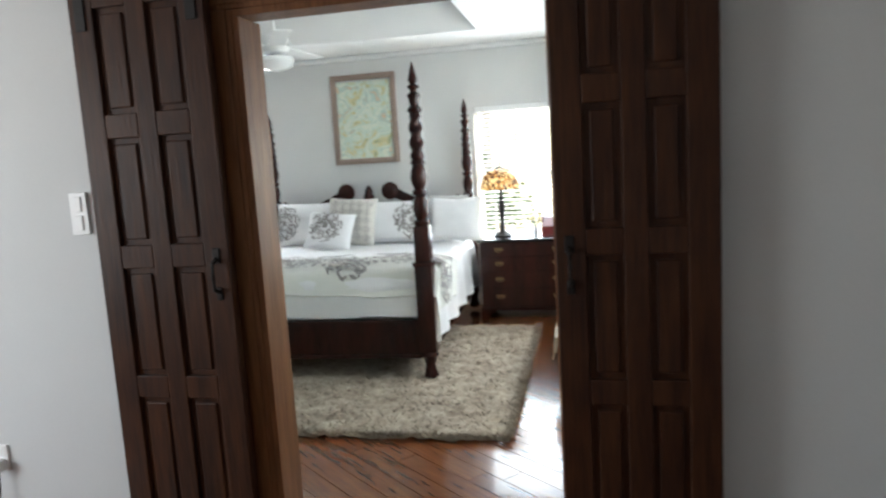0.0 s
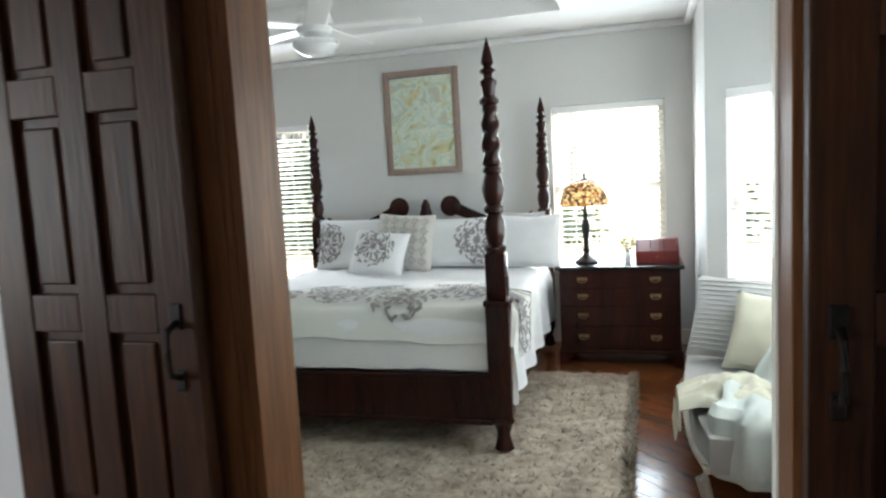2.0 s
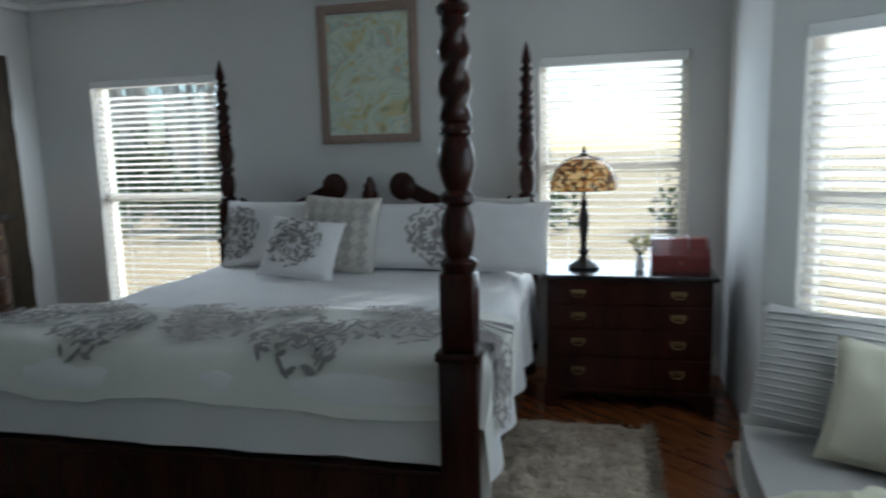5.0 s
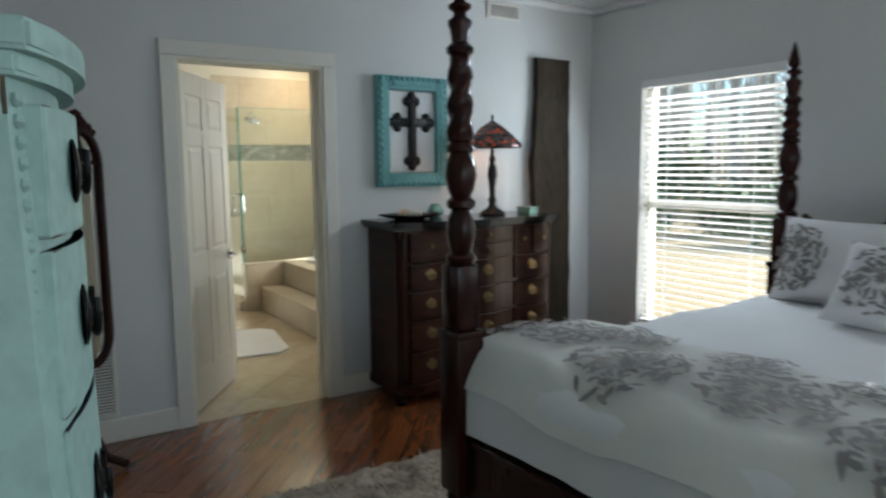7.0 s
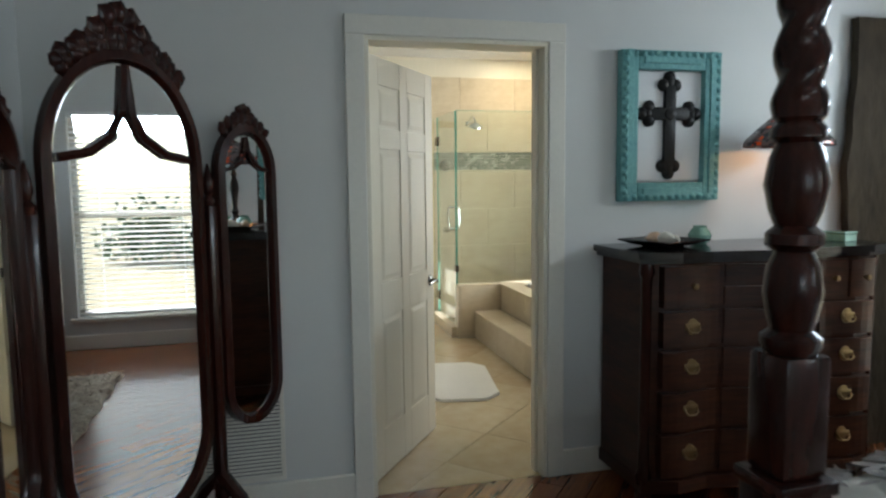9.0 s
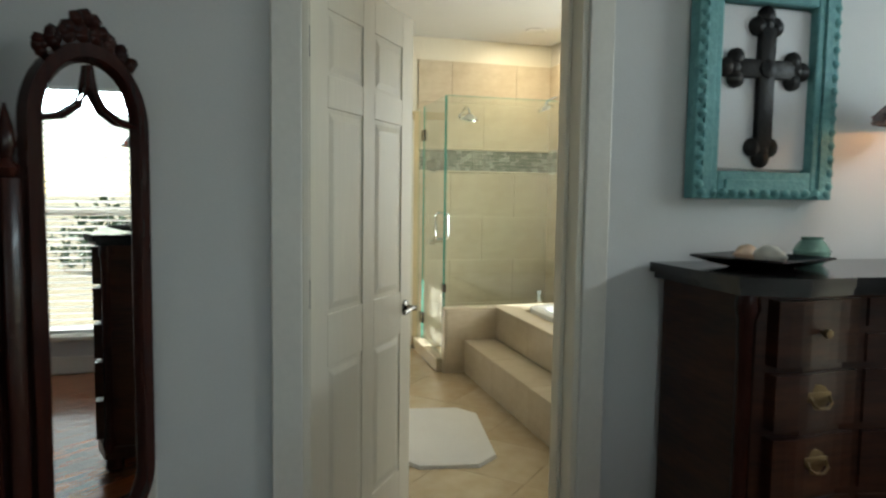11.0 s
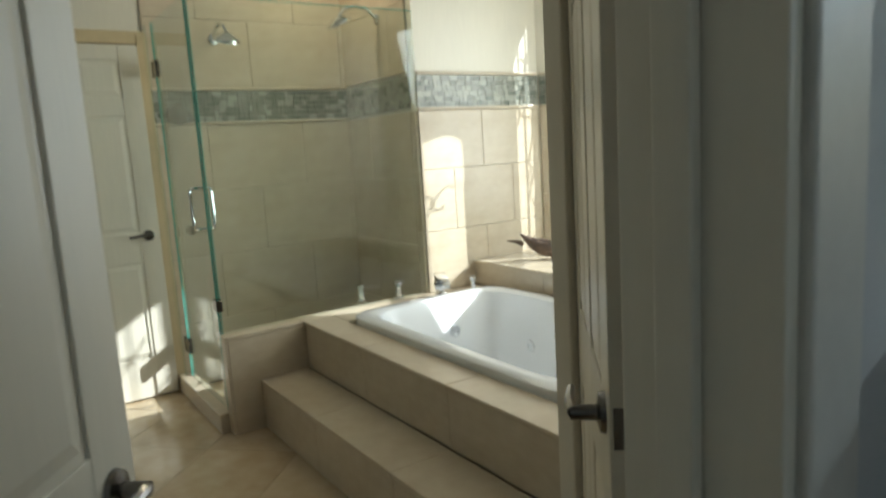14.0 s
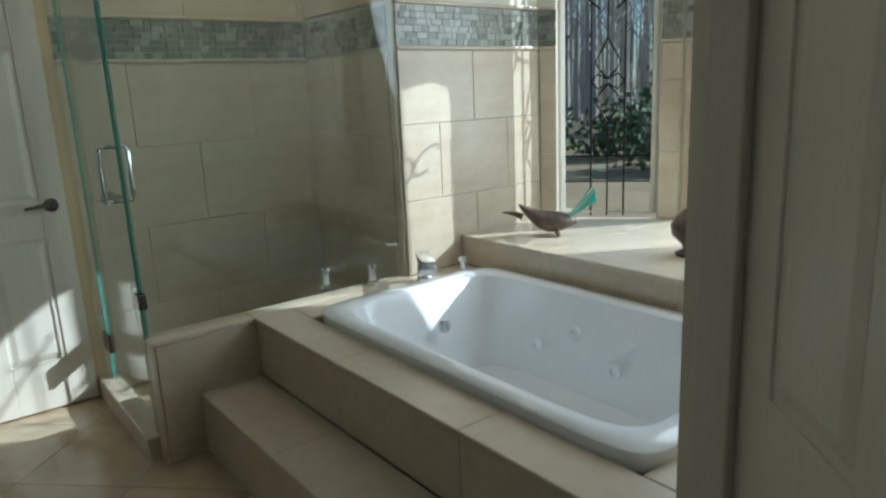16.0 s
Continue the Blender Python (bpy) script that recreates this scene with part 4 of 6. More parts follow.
finish(bm, "box", REDWOOD, t)
bm = bmesh.new()
for i in range(4):
    add_box(bm, -0.15 + i * 0.098, -0.144 + i * 0.098, -0.10, 0.09, 0.12, 0.185, 0.002)
add_box(bm, -0.15, 0.15, -0.113, -0.108, 0.012, 0.08, 0.003)
finish(bm, "dividers", REDWOOD, t)
box("knob", (-0.008, 0.008, -0.122, -0.112, 0.04, 0.056), BRASS, t, 0.003)
t = thing("flower_vase", -0.47, 6.5, 0.783, 0, "small glass vase with white and yellow blossoms on the chest", "vase")
bm = bmesh.new()
add_lathe(bm, [(0.022, 0), (0.03, 0.02), (0.018, 0.06), (0.024, 0.08)], 14)
finish(bm, "vase", TUB, t, True)
bm = bmesh.new()
for k in range(9):
    a = k * 2.4
    add_tube(bm, [(0, 0, 0.07), (0.03 * math.cos(a), 0.03 * math.sin(a), 0.12), (0.05 * math.cos(a), 0.05 * math.sin(a), 0.14 + 0.006 * k)], 0.003, 4)
finish(bm, "stems", LEAF, t)
bm = bmesh.new()
for k in range(9):
    a = k * 2.4
    bmesh.ops.create_icosphere(bm, subdivisions=1, radius=0.016, matrix=pose(0.05 * math.cos(a), 0.05 * math.sin(a), 0.145 + 0.006 * k))
finish(bm, "blossoms", material("blossom", (0.75, 0.7, 0.35), 0.7), t, True)

# ---- bedroom: settee in the bay ----
settee = thing("settee", 0.27, 4.72, 0, 0, "oatmeal upholstered settee with a carved camel back in the bay", "settee")
bm = bmesh.new()
def seat(u, v):
    y = (2 * u - 1) * 0.72
    x = -0.36 + v * 0.66
    crown_ = 0.05 * (1 - (2 * u - 1) ** 4) * math.sin(math.pi * min(1, v * 1.0 + 0.05))
    bow = -0.05 * (1 - (2 * u - 1) ** 2) * (1 - v)
    return (x + bow, y, 0.43 + crown_)
gseat = add_sheet(bm, seat, 24, 14)
add_sheet(bm, lambda u, v: (seat(u, 0)[0] + 0.012 * math.sin(v * 3.1), seat(u, 0)[1], 0.43 - 0.19 * v), 24, 4)
for s in (0, 1):
    add_sheet(bm, lambda u, v: (seat(s, u)[0], seat(s, u)[1], 0.43 - 0.19 * v), 10, 4)
finish(bm, "seat", SOFA, settee, True)
bm = bmesh.new()
def crest(u):
    return 0.86 + 0.10 * math.exp(-((u - 0.5) / 0.17) ** 2) + 0.05 * math.exp(-((u - 0.12) / 0.09) ** 2) + 0.05 * math.exp(-((u - 0.88) / 0.09) ** 2) - 0.16 * (max(0, abs(u - 0.5) - 0.42) / 0.08) ** 2
def wrap(u):
    e = max(0, abs(2 * u - 1) - 0.7) / 0.3
    return 0.33 - 0.25 * e ** 1.6
def back(u, v):
    return (wrap(u) + 0.05 * v - 0.05 * math.sin(math.pi * v), (2 * u - 1) * 0.76, 0.40 + (crest(u) - 0.40) * v)
add_sheet(bm, back, 40, 12, 0.07)
finish(bm, "backrest", SOFA, settee, True)
bm = bmesh.new()
add_tube(bm, [(wrap(k / 48) + 0.06, (2 * k / 48 - 1) * 0.765, crest(k / 48) + 0.012) for k in range(49)], 0.024, 8)
add_tube(bm, [(seat(k / 24, 0)[0] - 0.004, seat(k / 24, 0)[1], 0.235 + 0.02 * math.cos(k * 0.52)) for k in range(25)], 0.02, 8)
finish(bm, "carved_frame", material("washed_oak", (0.5, 0.45, 0.38), 0.6, grain=30, vary=0.2, bump=0.3), settee, True, "pale washed carved wood")
for x, y, s in ((-0.36, -0.68, -1), (-0.36, 0.68, 1), (0.30, -0.66, -1), (0.30, 0.66, 1)):
    bm = bmesh.new()
    f = -1 if x < 0 else 1
    add_tube(bm, [(x, y, 0.27), (x + f * 0.03, y + s * 0.02, 0.2), (x + f * 0.01, y + s * 0.01, 0.1), (x + f * 0.0, y, 0.04), (x + f * 0.035, y + s * 0.02, 0.0)], 0.034, 8, 0.55)
    finish(bm, "leg", bpy.data.materials["washed_oak"], settee, True)
settee.scale = (1, 1, 0.82)
SZ = 0.39
t = pillow(0.10, 5.10, SZ, 0.50, 0.50, 0.085, 22, -28, GREYLINEN, "ribbed grey cushion on the settee")
bm = bmesh.new()
for k in range(15):
    z = 0.05 + k * 0.029
    add_tube(bm, [((2 * u / 10 - 1) * 0.21, -0.085 * (max(0, 1 - (2 * u / 10 - 1) ** 2 * 0.8) * max(0, 1 - (2 * z / 0.5 - 1) ** 2)) ** 0.38 - 0.002, z) for u in range(11)], 0.007, 4)
finish(bm, "ribs", GREYLINEN, t, True)
pillow(0.26, 4.82, SZ, 0.46, 0.44, 0.085, 24, -20, CREAM, "square pale yellow cushion on the settee", None, 6)
throw = thing("throw_blanket", 0.38, 4.32, 0.395, 55, "pale aqua knitted throw draped over the settee", "blanket")
def drape(u, v):
    x = 0.20 - u * 0.74
    y = (v - 0.5) * (0.5 + 0.12 * u) + 0.05 * math.sin(u * 5)
    z = 0.04 + 0.28 * max(0, 1 - u / 0.25) ** 1.3
    if x < -0.42:
        q = -0.42 - x
        x, z = -0.455 - 0.15 * q, 0.03 - q * 2.4
    w = 0.013 * math.sin(v * 24 + u * 5) + 0.016 * math.sin(v * 11 - u * 7) + 0.01 * math.sin(u * 17 + v * 6)
    return (x - (0.6 if u < 0.8 else 1.6) * w, y + 0.02 * noise.noise(Vector((u * 5, v * 5, 8))), z + w * (1 if u < 0.8 else 0.3) + 0.03 - 0.012 * noise.noise(Vector((u * 9, v * 7, 2))))
bm = bmesh.new()
add_sheet(bm, drape, 34, 44, 0.012)
finish(bm, "cloth", THROW, throw, True)
t2 = thing("throw_blanket", 0.18, 4.42, 0.385, 0, "crumpled ivory fringed throw lying on the settee", "blanket")
bm = bmesh.new()
def heap(u, v):
    a, b = 2 * u - 1, 2 * v - 1
    q = Vector((a * 2.2, b * 2.2, 3))
    dome = max(0, 1 - a * a) * max(0, 1 - b * b)
    x = a * 0.24 - 0.1
    z = 0.02 + 0.09 * dome ** 0.5 + 0.06 * noise.noise(q * 1.6) * dome ** 0.3
    if x < -0.30:
        z -= (-0.30 - x) * 3.0
        x = -0.38 - 0.1 * (-0.30 - x)
    return (x, b * 0.17 + 0.03 * noise.noise(q), z)
add_sheet(bm, heap, 30, 24, 0.01)
for k in range(26):
    y = -0.16 + k * 0.0128
    add_tube(bm, [(-0.39, y, -0.05), (-0.392, y + 0.004, -0.11), (-0.40, y + 0.006, -0.15)], 0.004, 4)
finish(bm, "cloth", CREAM, t2, True)

# ---- bedroom: tall dresser on the west wall, and the things on and by it ----
TX, TY, TW, TD, TH = -5.055, 5.605, 1.28, 0.46, 1.15
dresser = thing("tall_dresser", TX, TY, 0, 90, "tall walnut dresser with a serpentine front and black top", "dresser")


def bow(x):
    """How far the front stands out at x across the dresser."""
    e = abs(x) / (TW / 2)
    return TD - 0.07 * (max(0, e - 0.45) / 0.55) ** 2 + 0.03 * math.cos(e * 7) * (e < 0.9)


def front_slab(bm, x0, x1, z0, z1, out, back):
    n = 8
    f = [(x0 + (x1 - x0) * k / n) for k in range(n + 1)]
    pts = [(x, -(bow(x) + out)) for x in f] + [(x1, -back), (x0, -back)]
    lo = [bm.verts.new((x, y, z0)) for x, y in pts]
    hi = [bm.verts.new((x, y, z1)) for x, y in pts]
    bm.faces.new(lo[::-1])
    bm.faces.new(hi)
    for i in range(len(pts)):
        bm.faces.new((lo[i], lo[(i + 1) % len(pts)], hi[(i + 1) % len(pts)], hi[i]))


bm = bmesh.new()
front_slab(bm, -TW / 2 + 0.03, TW / 2 - 0.03, 0.09, TH - 0.045, -0.02, 0.0)
front_slab(bm, -TW / 2 + 0.02, TW / 2 - 0.02, 0.07, 0.13, 0.0, 0.0)
finish(bm, "body", WALNUT, dresser)
for sx in (-1, 1):
    bm = bmesh.new()
    add_lathe(bm, [(0.03, 0.1), (0.036, 0.14), (0.026, 0.18), (0.024, 0.6), (0.026, TH - 0.12), (0.036, TH - 0.09), (0.03, TH - 0.05)], 12, pose(sx * (TW / 2 - 0.045), -bow(TW / 2) + 0.015, 0))
    finish(bm, "column", MAHOG, dresser, True)
    bm = bmesh.new()
    add_lathe(bm, [(0.03, 0), (0.045, 0.02), (0.04, 0.06), (0.03, 0.1)], 12, pose(sx * (TW / 2 - 0.06), -bow(TW / 2) + 0.03, 0))
    finish(bm, "foot", MAHOG, dresser, True)
bm = bmesh.new()
front_slab(bm, -TW / 2 - 0.02, TW / 2 + 0.02, TH - 0.03, TH, 0.035, -0.005)
front_slab(bm, -TW / 2 - 0.005, TW / 2 + 0.005, TH - 0.05, TH - 0.03, 0.018, 0.0)
finish(bm, "top", DARKTOP, dresser, label="polished black top with an ogee edge")
cols = ((-0.555, -0.265), (-0.245, 0.245), (0.265, 0.555))
rows_ = ((0.145, 0.20), (0.355, 0.18), (0.545, 0.175), (0.73, 0.165), (0.905, 0.19))
for ci, (a, b) in enumerate(cols):
    for ri, (z, h) in enumerate(rows_):
        parts = [(a, b, z, h)]
        if ri == 4:
            parts = [(a, b, z, h)] if ci == 0 else [(a, (a + b) / 2 - 0.005, z, h), ((a + b) / 2 + 0.005, b, z, h)] if ci == 2 else [(a, b, z, h / 2 - 0.004), (a, b, z + h / 2 + 0.004, h / 2 - 0.004)]
        for p, q, zz, hh in parts:
            bm = bmesh.new()
            front_slab(bm, p + 0.004, q - 0.004, zz + 0.004, zz + hh - 0.008, -0.005, 0.3)
            d = finish(bm, "drawer", WALNUT, dresser)
            bm = bmesh.new()
            xm = (p + q) / 2
            if ri < 4:
                add_lathe(bm, [(0.001, 0), (0.036, 0), (0.036, 0.003), (0.02, 0.006), (0.001, 0.006)], 14, pose(xm, -bow(xm) + 0.006, zz + hh * 0.55, 90))
                bail_pull(bm, xm, -bow(xm), zz + hh * 0.55, 0.06)
            else:
                add_lathe(bm, [(0.001, 0), (0.006, 0), (0.006, 0.012), (0.014, 0.02), (0.012, 0.03), (0.001, 0.032)], 12, pose(xm, -bow(xm) + 0.006, zz + hh * 0.5, 90))
            finish(bm, "pull", BRASS, d, True, "aged brass pull")
table_lamp(-4.83, 5.84, TH, DUSK, "table lamp with a dark peaked stained glass shade on the dresser", True)
bulb = new("lamp_glow", bpy.data.lights.new("lamp_glow", "POINT"))
bulb.data.energy, bulb.data.color, bulb.data.shadow_soft_size = 0.8, (1.0, 0.45, 0.15), 0.03
bulb.location = (-4.83, 5.84, TH + 0.5)
t = thing("decorative_dish", -4.86, 5.20, TH, 20, "dark square dish holding sea shells on the dresser", "dish")
bm = bmesh.new()
add_lathe(bm, [(0.09, 0.0), (0.15, 0.012), (0.21, 0.03), (0.205, 0.035), (0.14, 0.018), (0.001, 0.012)], 4, pose(0, 0, 0, 0, 0, 45))
finish(bm, "plate", DARKTOP, t)
for x, y, s, c in ((-0.05, 0.0, 0.055, (0.6, 0.42, 0.28)), (0.04, -0.03, 0.06, (0.72, 0.68, 0.6)), (0.02, 0.06, 0.04, (0.62, 0.55, 0.45))):
    bm = bmesh.new()
    add_lathe(bm, [(0.002, -s), (s * 0.3, -s * 0.7), (s * 0.55, -s * 0.2), (s * 0.5, s * 0.3), (s * 0.2, s * 0.8), (0.002, s * 1.1)], 12, pose(x, y, 0.012 + s * 0.45, 90, 0, 40 + x * 900))
    finish(bm, "shell", material("shell_surface", c, 0.4, grain=30, vary=0.2, bump=0.3), t, True)
JADE = material("green_glazed_ceramic", (0.22, 0.38, 0.3), 0.15, vary=0.3, bump=0.05, coat=0.5)
t = thing("ceramic_jar", -4.90, 5.42, TH, 0, "small green glazed jar on the dresser", "jar")
bm = bmesh.new()
add_lathe(bm, [(0.03, 0), (0.05, 0.02), (0.055, 0.045), (0.04, 0.07), (0.03, 0.08), (0.034, 0.088), (0.028, 0.088), (0.026, 0.06), (0.001, 0.05)], 18)
finish(bm, "jar", JADE, t, True)
t = thing("trinket_box", -4.80, 6.13, TH, 12, "small pale green trinket box on the dresser", "box")
box("base", (-0.06, 0.06, -0.045, 0.045, 0, 0.035), JADE, t, 0.005)
box("lid", (-0.063, 0.063, -0.048, 0.048, 0.036, 0.05), JADE, t, 0.006)

# cross in a turquoise frame
t = thing("framed_cross", -5.078, 5.335, 1.355, 90, "dark ornate metal cross in a distressed turquoise picture frame", "wall art")
picture_frame(t, 0.54, 0.72, 0.09, 0.055, TURQ)
bm = bmesh.new()
for i in range(13):
    for z in (0.02, 0.70):
        add_lathe(bm, [(0.001, 0), (0.018, 0.002), (0.012, 0.012), (0.001, 0.016)], 6, pose(-0.24 + i * 0.04, -0.055, z, 90, 0, 0) @ pose(0, 0, 0, 0, 0, i * 30))
for i in range(15):
    for x in (-0.25, 0.25):
        add_lathe(bm, [(0.001, 0), (0.018, 0.002), (0.012, 0.012), (0.001, 0.016)], 6, pose(x, -0.055, 0.045 + i * 0.045, 90, 0, 0))
finish(bm, "carving", TURQ, t, True, "carved gesso beading")
box("backing", (-0.20, 0.20, -0.02, -0.008, 0.10, 0.62), LINEN, t)
bm = bmesh.new()
add_box(bm, -0.03, 0.03, -0.045, -0.02, 0.16, 0.56, 0.006)
add_box(bm, -0.11, 0.11, -0.044, -0.021, 0.392, 0.453, 0.006)
for cx, cz, dx, dz in ((0, 0.57, 0, 1), (0, 0.16, 0, -1), (-0.12, 0.4225, -1, 0), (0.12, 0.4225, 1, 0)):
    for ox_, oz_ in ((0, 0), (dz * 0.032 - dx * 0.01, dx * 0.032 - dz * 0.01), (-dz * 0.032 - dx * 0.01, -dx * 0.032 - dz * 0.01), (dx * 0.025, dz * 0.025)):
        add_lathe(bm, [(0.001, 0), (0.032, 0), (0.032, 0.012), (0.018, 0.024), (0.001, 0.027)], 12, pose(cx + ox_, -0.02, cz + oz_, 90))
add_lathe(bm, [(0.001, 0), (0.04, 0.0), (0.03, 0.03), (0.001, 0.04)], 8, pose(0, -0.02, 0.4225, 90))
finish(bm, "cross", IRON, t, True, "dark iron cross with trefoil ends")

# live-edge slab leaned in the corner
t = thing("wood_slab", -5.06, 6.55, 0, 90, "tall dark live-edge wood slab leaning on the wall", "wood slab")
n = 40
left = [(-0.17 + 0.045 * noise.noise(Vector((0, k * 0.22, 3))) - 0.02 * math.sin(k * 0.3), 2.28 * k / n) for k in range(n + 1)]
right = [(0.17 + 0.02 * noise.noise(Vector((9, k * 0.3, 1))), 2.28 * k / n) for k in range(n + 1)]
bm = bmesh.new()
for (a0, z0), (a1, z1), (b0, _), (b1, _) in zip(left, left[1:], right, right[1:]):
    for y in (-0.05, 0.0):
        bm.faces.new([bm.verts.new(p) for p in ((a0, y - 0.035 * (1 - z0 / 2.28), z0), (b0, y - 0.035 * (1 - z0 / 2.28), z0), (b1, y - 0.035 * (1 - z1 / 2.28), z1), (a1, y - 0.035 * (1 - z1 / 2.28), z1))])
    for s0, s1 in ((a0, a1), (b0, b1)):
        bm.faces.new([bm.verts.new(p) for p in ((s0, -0.05 - 0.035 * (1 - z0 / 2.28), z0), (s0, -0.035 * (1 - z0 / 2.28), z0), (s1, -0.035 * (1 - z1 / 2.28), z1), (s1, -0.05 - 0.035 * (1 - z1 / 2.28), z1))])
bm.faces.new([bm.verts.new(p) for p in ((left[-1][0], -0.05, 2.28), (right[-1][0], -0.05, 2.28), (right[-1][0], 0, 2.28), (left[-1][0], 0, 2.28))])
bmesh.ops.remove_doubles(bm, verts=bm.verts, dist=0.0005)
finish(bm, "slab", LIVEEDGE, t)

# grilles
def grille(y0, y1, z0, z1, n, label, name):
    t = thing(name, -5.078, (y0 + y1) / 2, z0, 90, label, "vent")
    w, h = (y1 - y0) / 2, z1 - z0
    bm = bmesh.new()
    for a in ((-w, w, 0, 0.02), (-w, w, h - 0.02, h), (-w, -w + 0.02, 0.02, h - 0.02), (w - 0.02, w, 0.02, h - 0.02)):
        add_box(bm, a[0], a[1], -0.012, 0, a[2], a[3], 0.003)
    finish(bm, "frame", TRIM, t)
    me = None
    for k in range(n):
        if me is None:
            bm = bmesh.new()
            add_box(bm, -w + 0.02, w - 0.02, -0.006, 0.006, -0.0012, 0.0012)
            o = finish(bm, "slat", TRIM, t)
            me = o.data
        else:
            o = new("slat", me)
            o.parent = t
        o.matrix_basis = pose(0, -0.007, 0.02 + (h - 0.04) * (k + 0.5) / n, 40)
    # dark sheet on the wall, paints the shade between the slats
    box("duct", (-w + 0.02, w - 0.02, -0.002, -0.0005, 0.02, h - 0.02), material("grille_shade", (0.12, 0.12, 0.12), 0.6), t)
    return t


grille(5.98, 6.28, 2.53, 2.65, 8, "small white metal ceiling-height air vent on the wall", "air_vent")
grille(3.10, 3.46, 0.14, 0.62, 26, "white metal return air grille low on the wall", "return_grille")

# triple cheval mirror
def oval(w, h, n=40):
    """A tall outline with round top and bottom, standing on z 0."""
    r = w / 2
    pts = [(r * math.cos(math.pi * k / n), h - r * 1.25 + 1.25 * r * math.sin(math.pi * k / n)) for k in range(n + 1)]
    pts += [(r * math.cos(math.pi + math.pi * k / n), r * 1.1 + 1.1 * r * math.sin(math.pi + math.pi * k / n)) for k in range(n + 1)]
    return pts


def mirror_leaf(t, m, w, h, z, big):
    """One framed oval glass with carved swags and a crest."""
    inner = oval(w - 0.09, h - 0.09)
    outer = oval(w, h)
    n = len(inner)
    bm = bmesh.new()
    secs = []
    for k in range(n):
        (a, b), (c, d) = inner[k], outer[k]
        b += 0.045
        secs.append([bm.verts.new(p) for p in ((a, -0.008, b), (a * 0.7 + c * 0.3, -0.028, b * 0.7 + d * 0.3), (c, -0.022, d), (c, 0.02, d), (a, 0.02, b))])
    for k in range(n):
        p, q = secs[k], secs[(k + 1) % n]
        for i in range(5):
            bm.faces.new((p[i], p[(i + 1) % 5], q[(i + 1) % 5], q[i]))
    bmesh.ops.remove_doubles(bm, verts=bm.verts, dist=0.0003)
    # swags under a centre drop
    s = w / 0.5
    for sx in (-1, 1):
        add_tube(bm, [(0, -0.014, h - 0.05), (sx * 0.012 * s, -0.018, h - 0.17 * s), (sx * 0.05 * s, -0.018, h - 0.24 * s), (sx * 0.12 * s, -0.018, h - 0.285 * s), (sx * 0.205 * s, -0.014, h - 0.30 * s)], 0.014 * s, 6)
    # crest of leaves
    for k in range(15):
        a = math.pi * (0.27 + 0.46 * k / 14)
        for ring in range(2):
            r = w / 2 + 0.015 + 0.018 * ring * s
            q = 0.030 * s * (1.25 - 0.35 * abs(k - 7) / 7)
            add_lathe(bm, [(0.001, -0.012), (q * 0.7, -0.008), (q, 0), (q * 0.6, 0.012), (0.001, 0.016)], 6, pose(r * math.cos(a) + 0.006 * (-1) ** k, 0, h - w * 0.625 + r * 1.25 * math.sin(a), 90, 0, 0) @ pose(0, 0, 0, 0, 0, k * 37))
    for k in range(-2, 3):
        add_lathe(bm, [(0.001, -0.014), (0.03 * s, -0.008), (0.036 * s, 0), (0.02 * s, 0.014), (0.001, 0.018)], 5, pose(k * 0.034 * s, -0.004, h + (0.105 - 0.022 * k * k * 0.6) * s, 90))
    add_prism(bm, [(-0.13 * s, h - 0.02), (0.13 * s, h - 0.02), (0.09 * s, h + 0.06 * s), (0.0, h + 0.10 * s), (-0.09 * s, h + 0.06 * s)], 0.012, pose(0, -0.006, 0))
    bm.transform(m @ pose(0, 0, z))
    f = finish(bm, "frame", MAHOG, t, True, "carved dark wooden mirror frame")
    bm = bmesh.new()
    bm.faces.new([bm.verts.new((a, -0.006, b + 0.045)) for a, b in inner])
    bmesh.ops.remove_doubles(bm, verts=bm.verts, dist=0.0003)
    g = bmesh.ops.extrude_face_region(bm, geom=bm.faces[:])
    bmesh.ops.translate(bm, verts=[v for v in g["geom"] if isinstance(v, bmesh.types.BMVert)], vec=(0, 0.012, 0))
    bm.transform(m @ pose(0, 0, z))
    finish(bm, "glass", MIRROR, t, False, "clear silvered oval mirror glass")


MX, MY, MTURN = -4.58, 2.965, 135.6
cheval = thing("standing_mirror", MX, MY, 0, MTURN, "carved dark wooden triple standing mirror with oval glasses", "mirror")
mirror_leaf(cheval, pose(0, 0, 0), 0.60, 1.69, 0.22, True)
bm = bmesh.new()
for sx in (-1, 1):
    add_box(bm, sx * 0.34 - 0.022, sx * 0.34 + 0.022, -0.022, 0.022, 0.10, 1.38, 0.006)
    add_lathe(bm, [(0.022, 1.38), (0.028, 1.40), (0.014, 1.42), (0.022, 1.45), (0.016, 1.49), (0.003, 1.54)], 10, pose(sx * 0.34, 0, 0))
    for sy in (-1, 1):
        add_tube(bm, [(sx * 0.34, 0, 0.30), (sx * 0.35, sy * 0.10, 0.22), (sx * 0.34, sy * 0.2, 0.08), (sx * 0.40, sy * 0.27, 0.02)], 0.03, 8, 0.7)
add_box(bm, -0.32, 0.32, -0.018, 0.018, 0.12, 0.2, 0.008)
finish(bm, "stand", MAHOG, cheval, True)
mirror_leaf(cheval, pose(0.365, 0.0, 0, 0, 0, 0) @ pose(0.165, 0, 0), 0.31, 1.24, 0.46, False)
mirror_leaf(cheval, pose(-0.365, 0.0, 0, 0, 0, 42) @ pose(-0.165, 0, 0), 0.31, 1.24, 0.46, False)

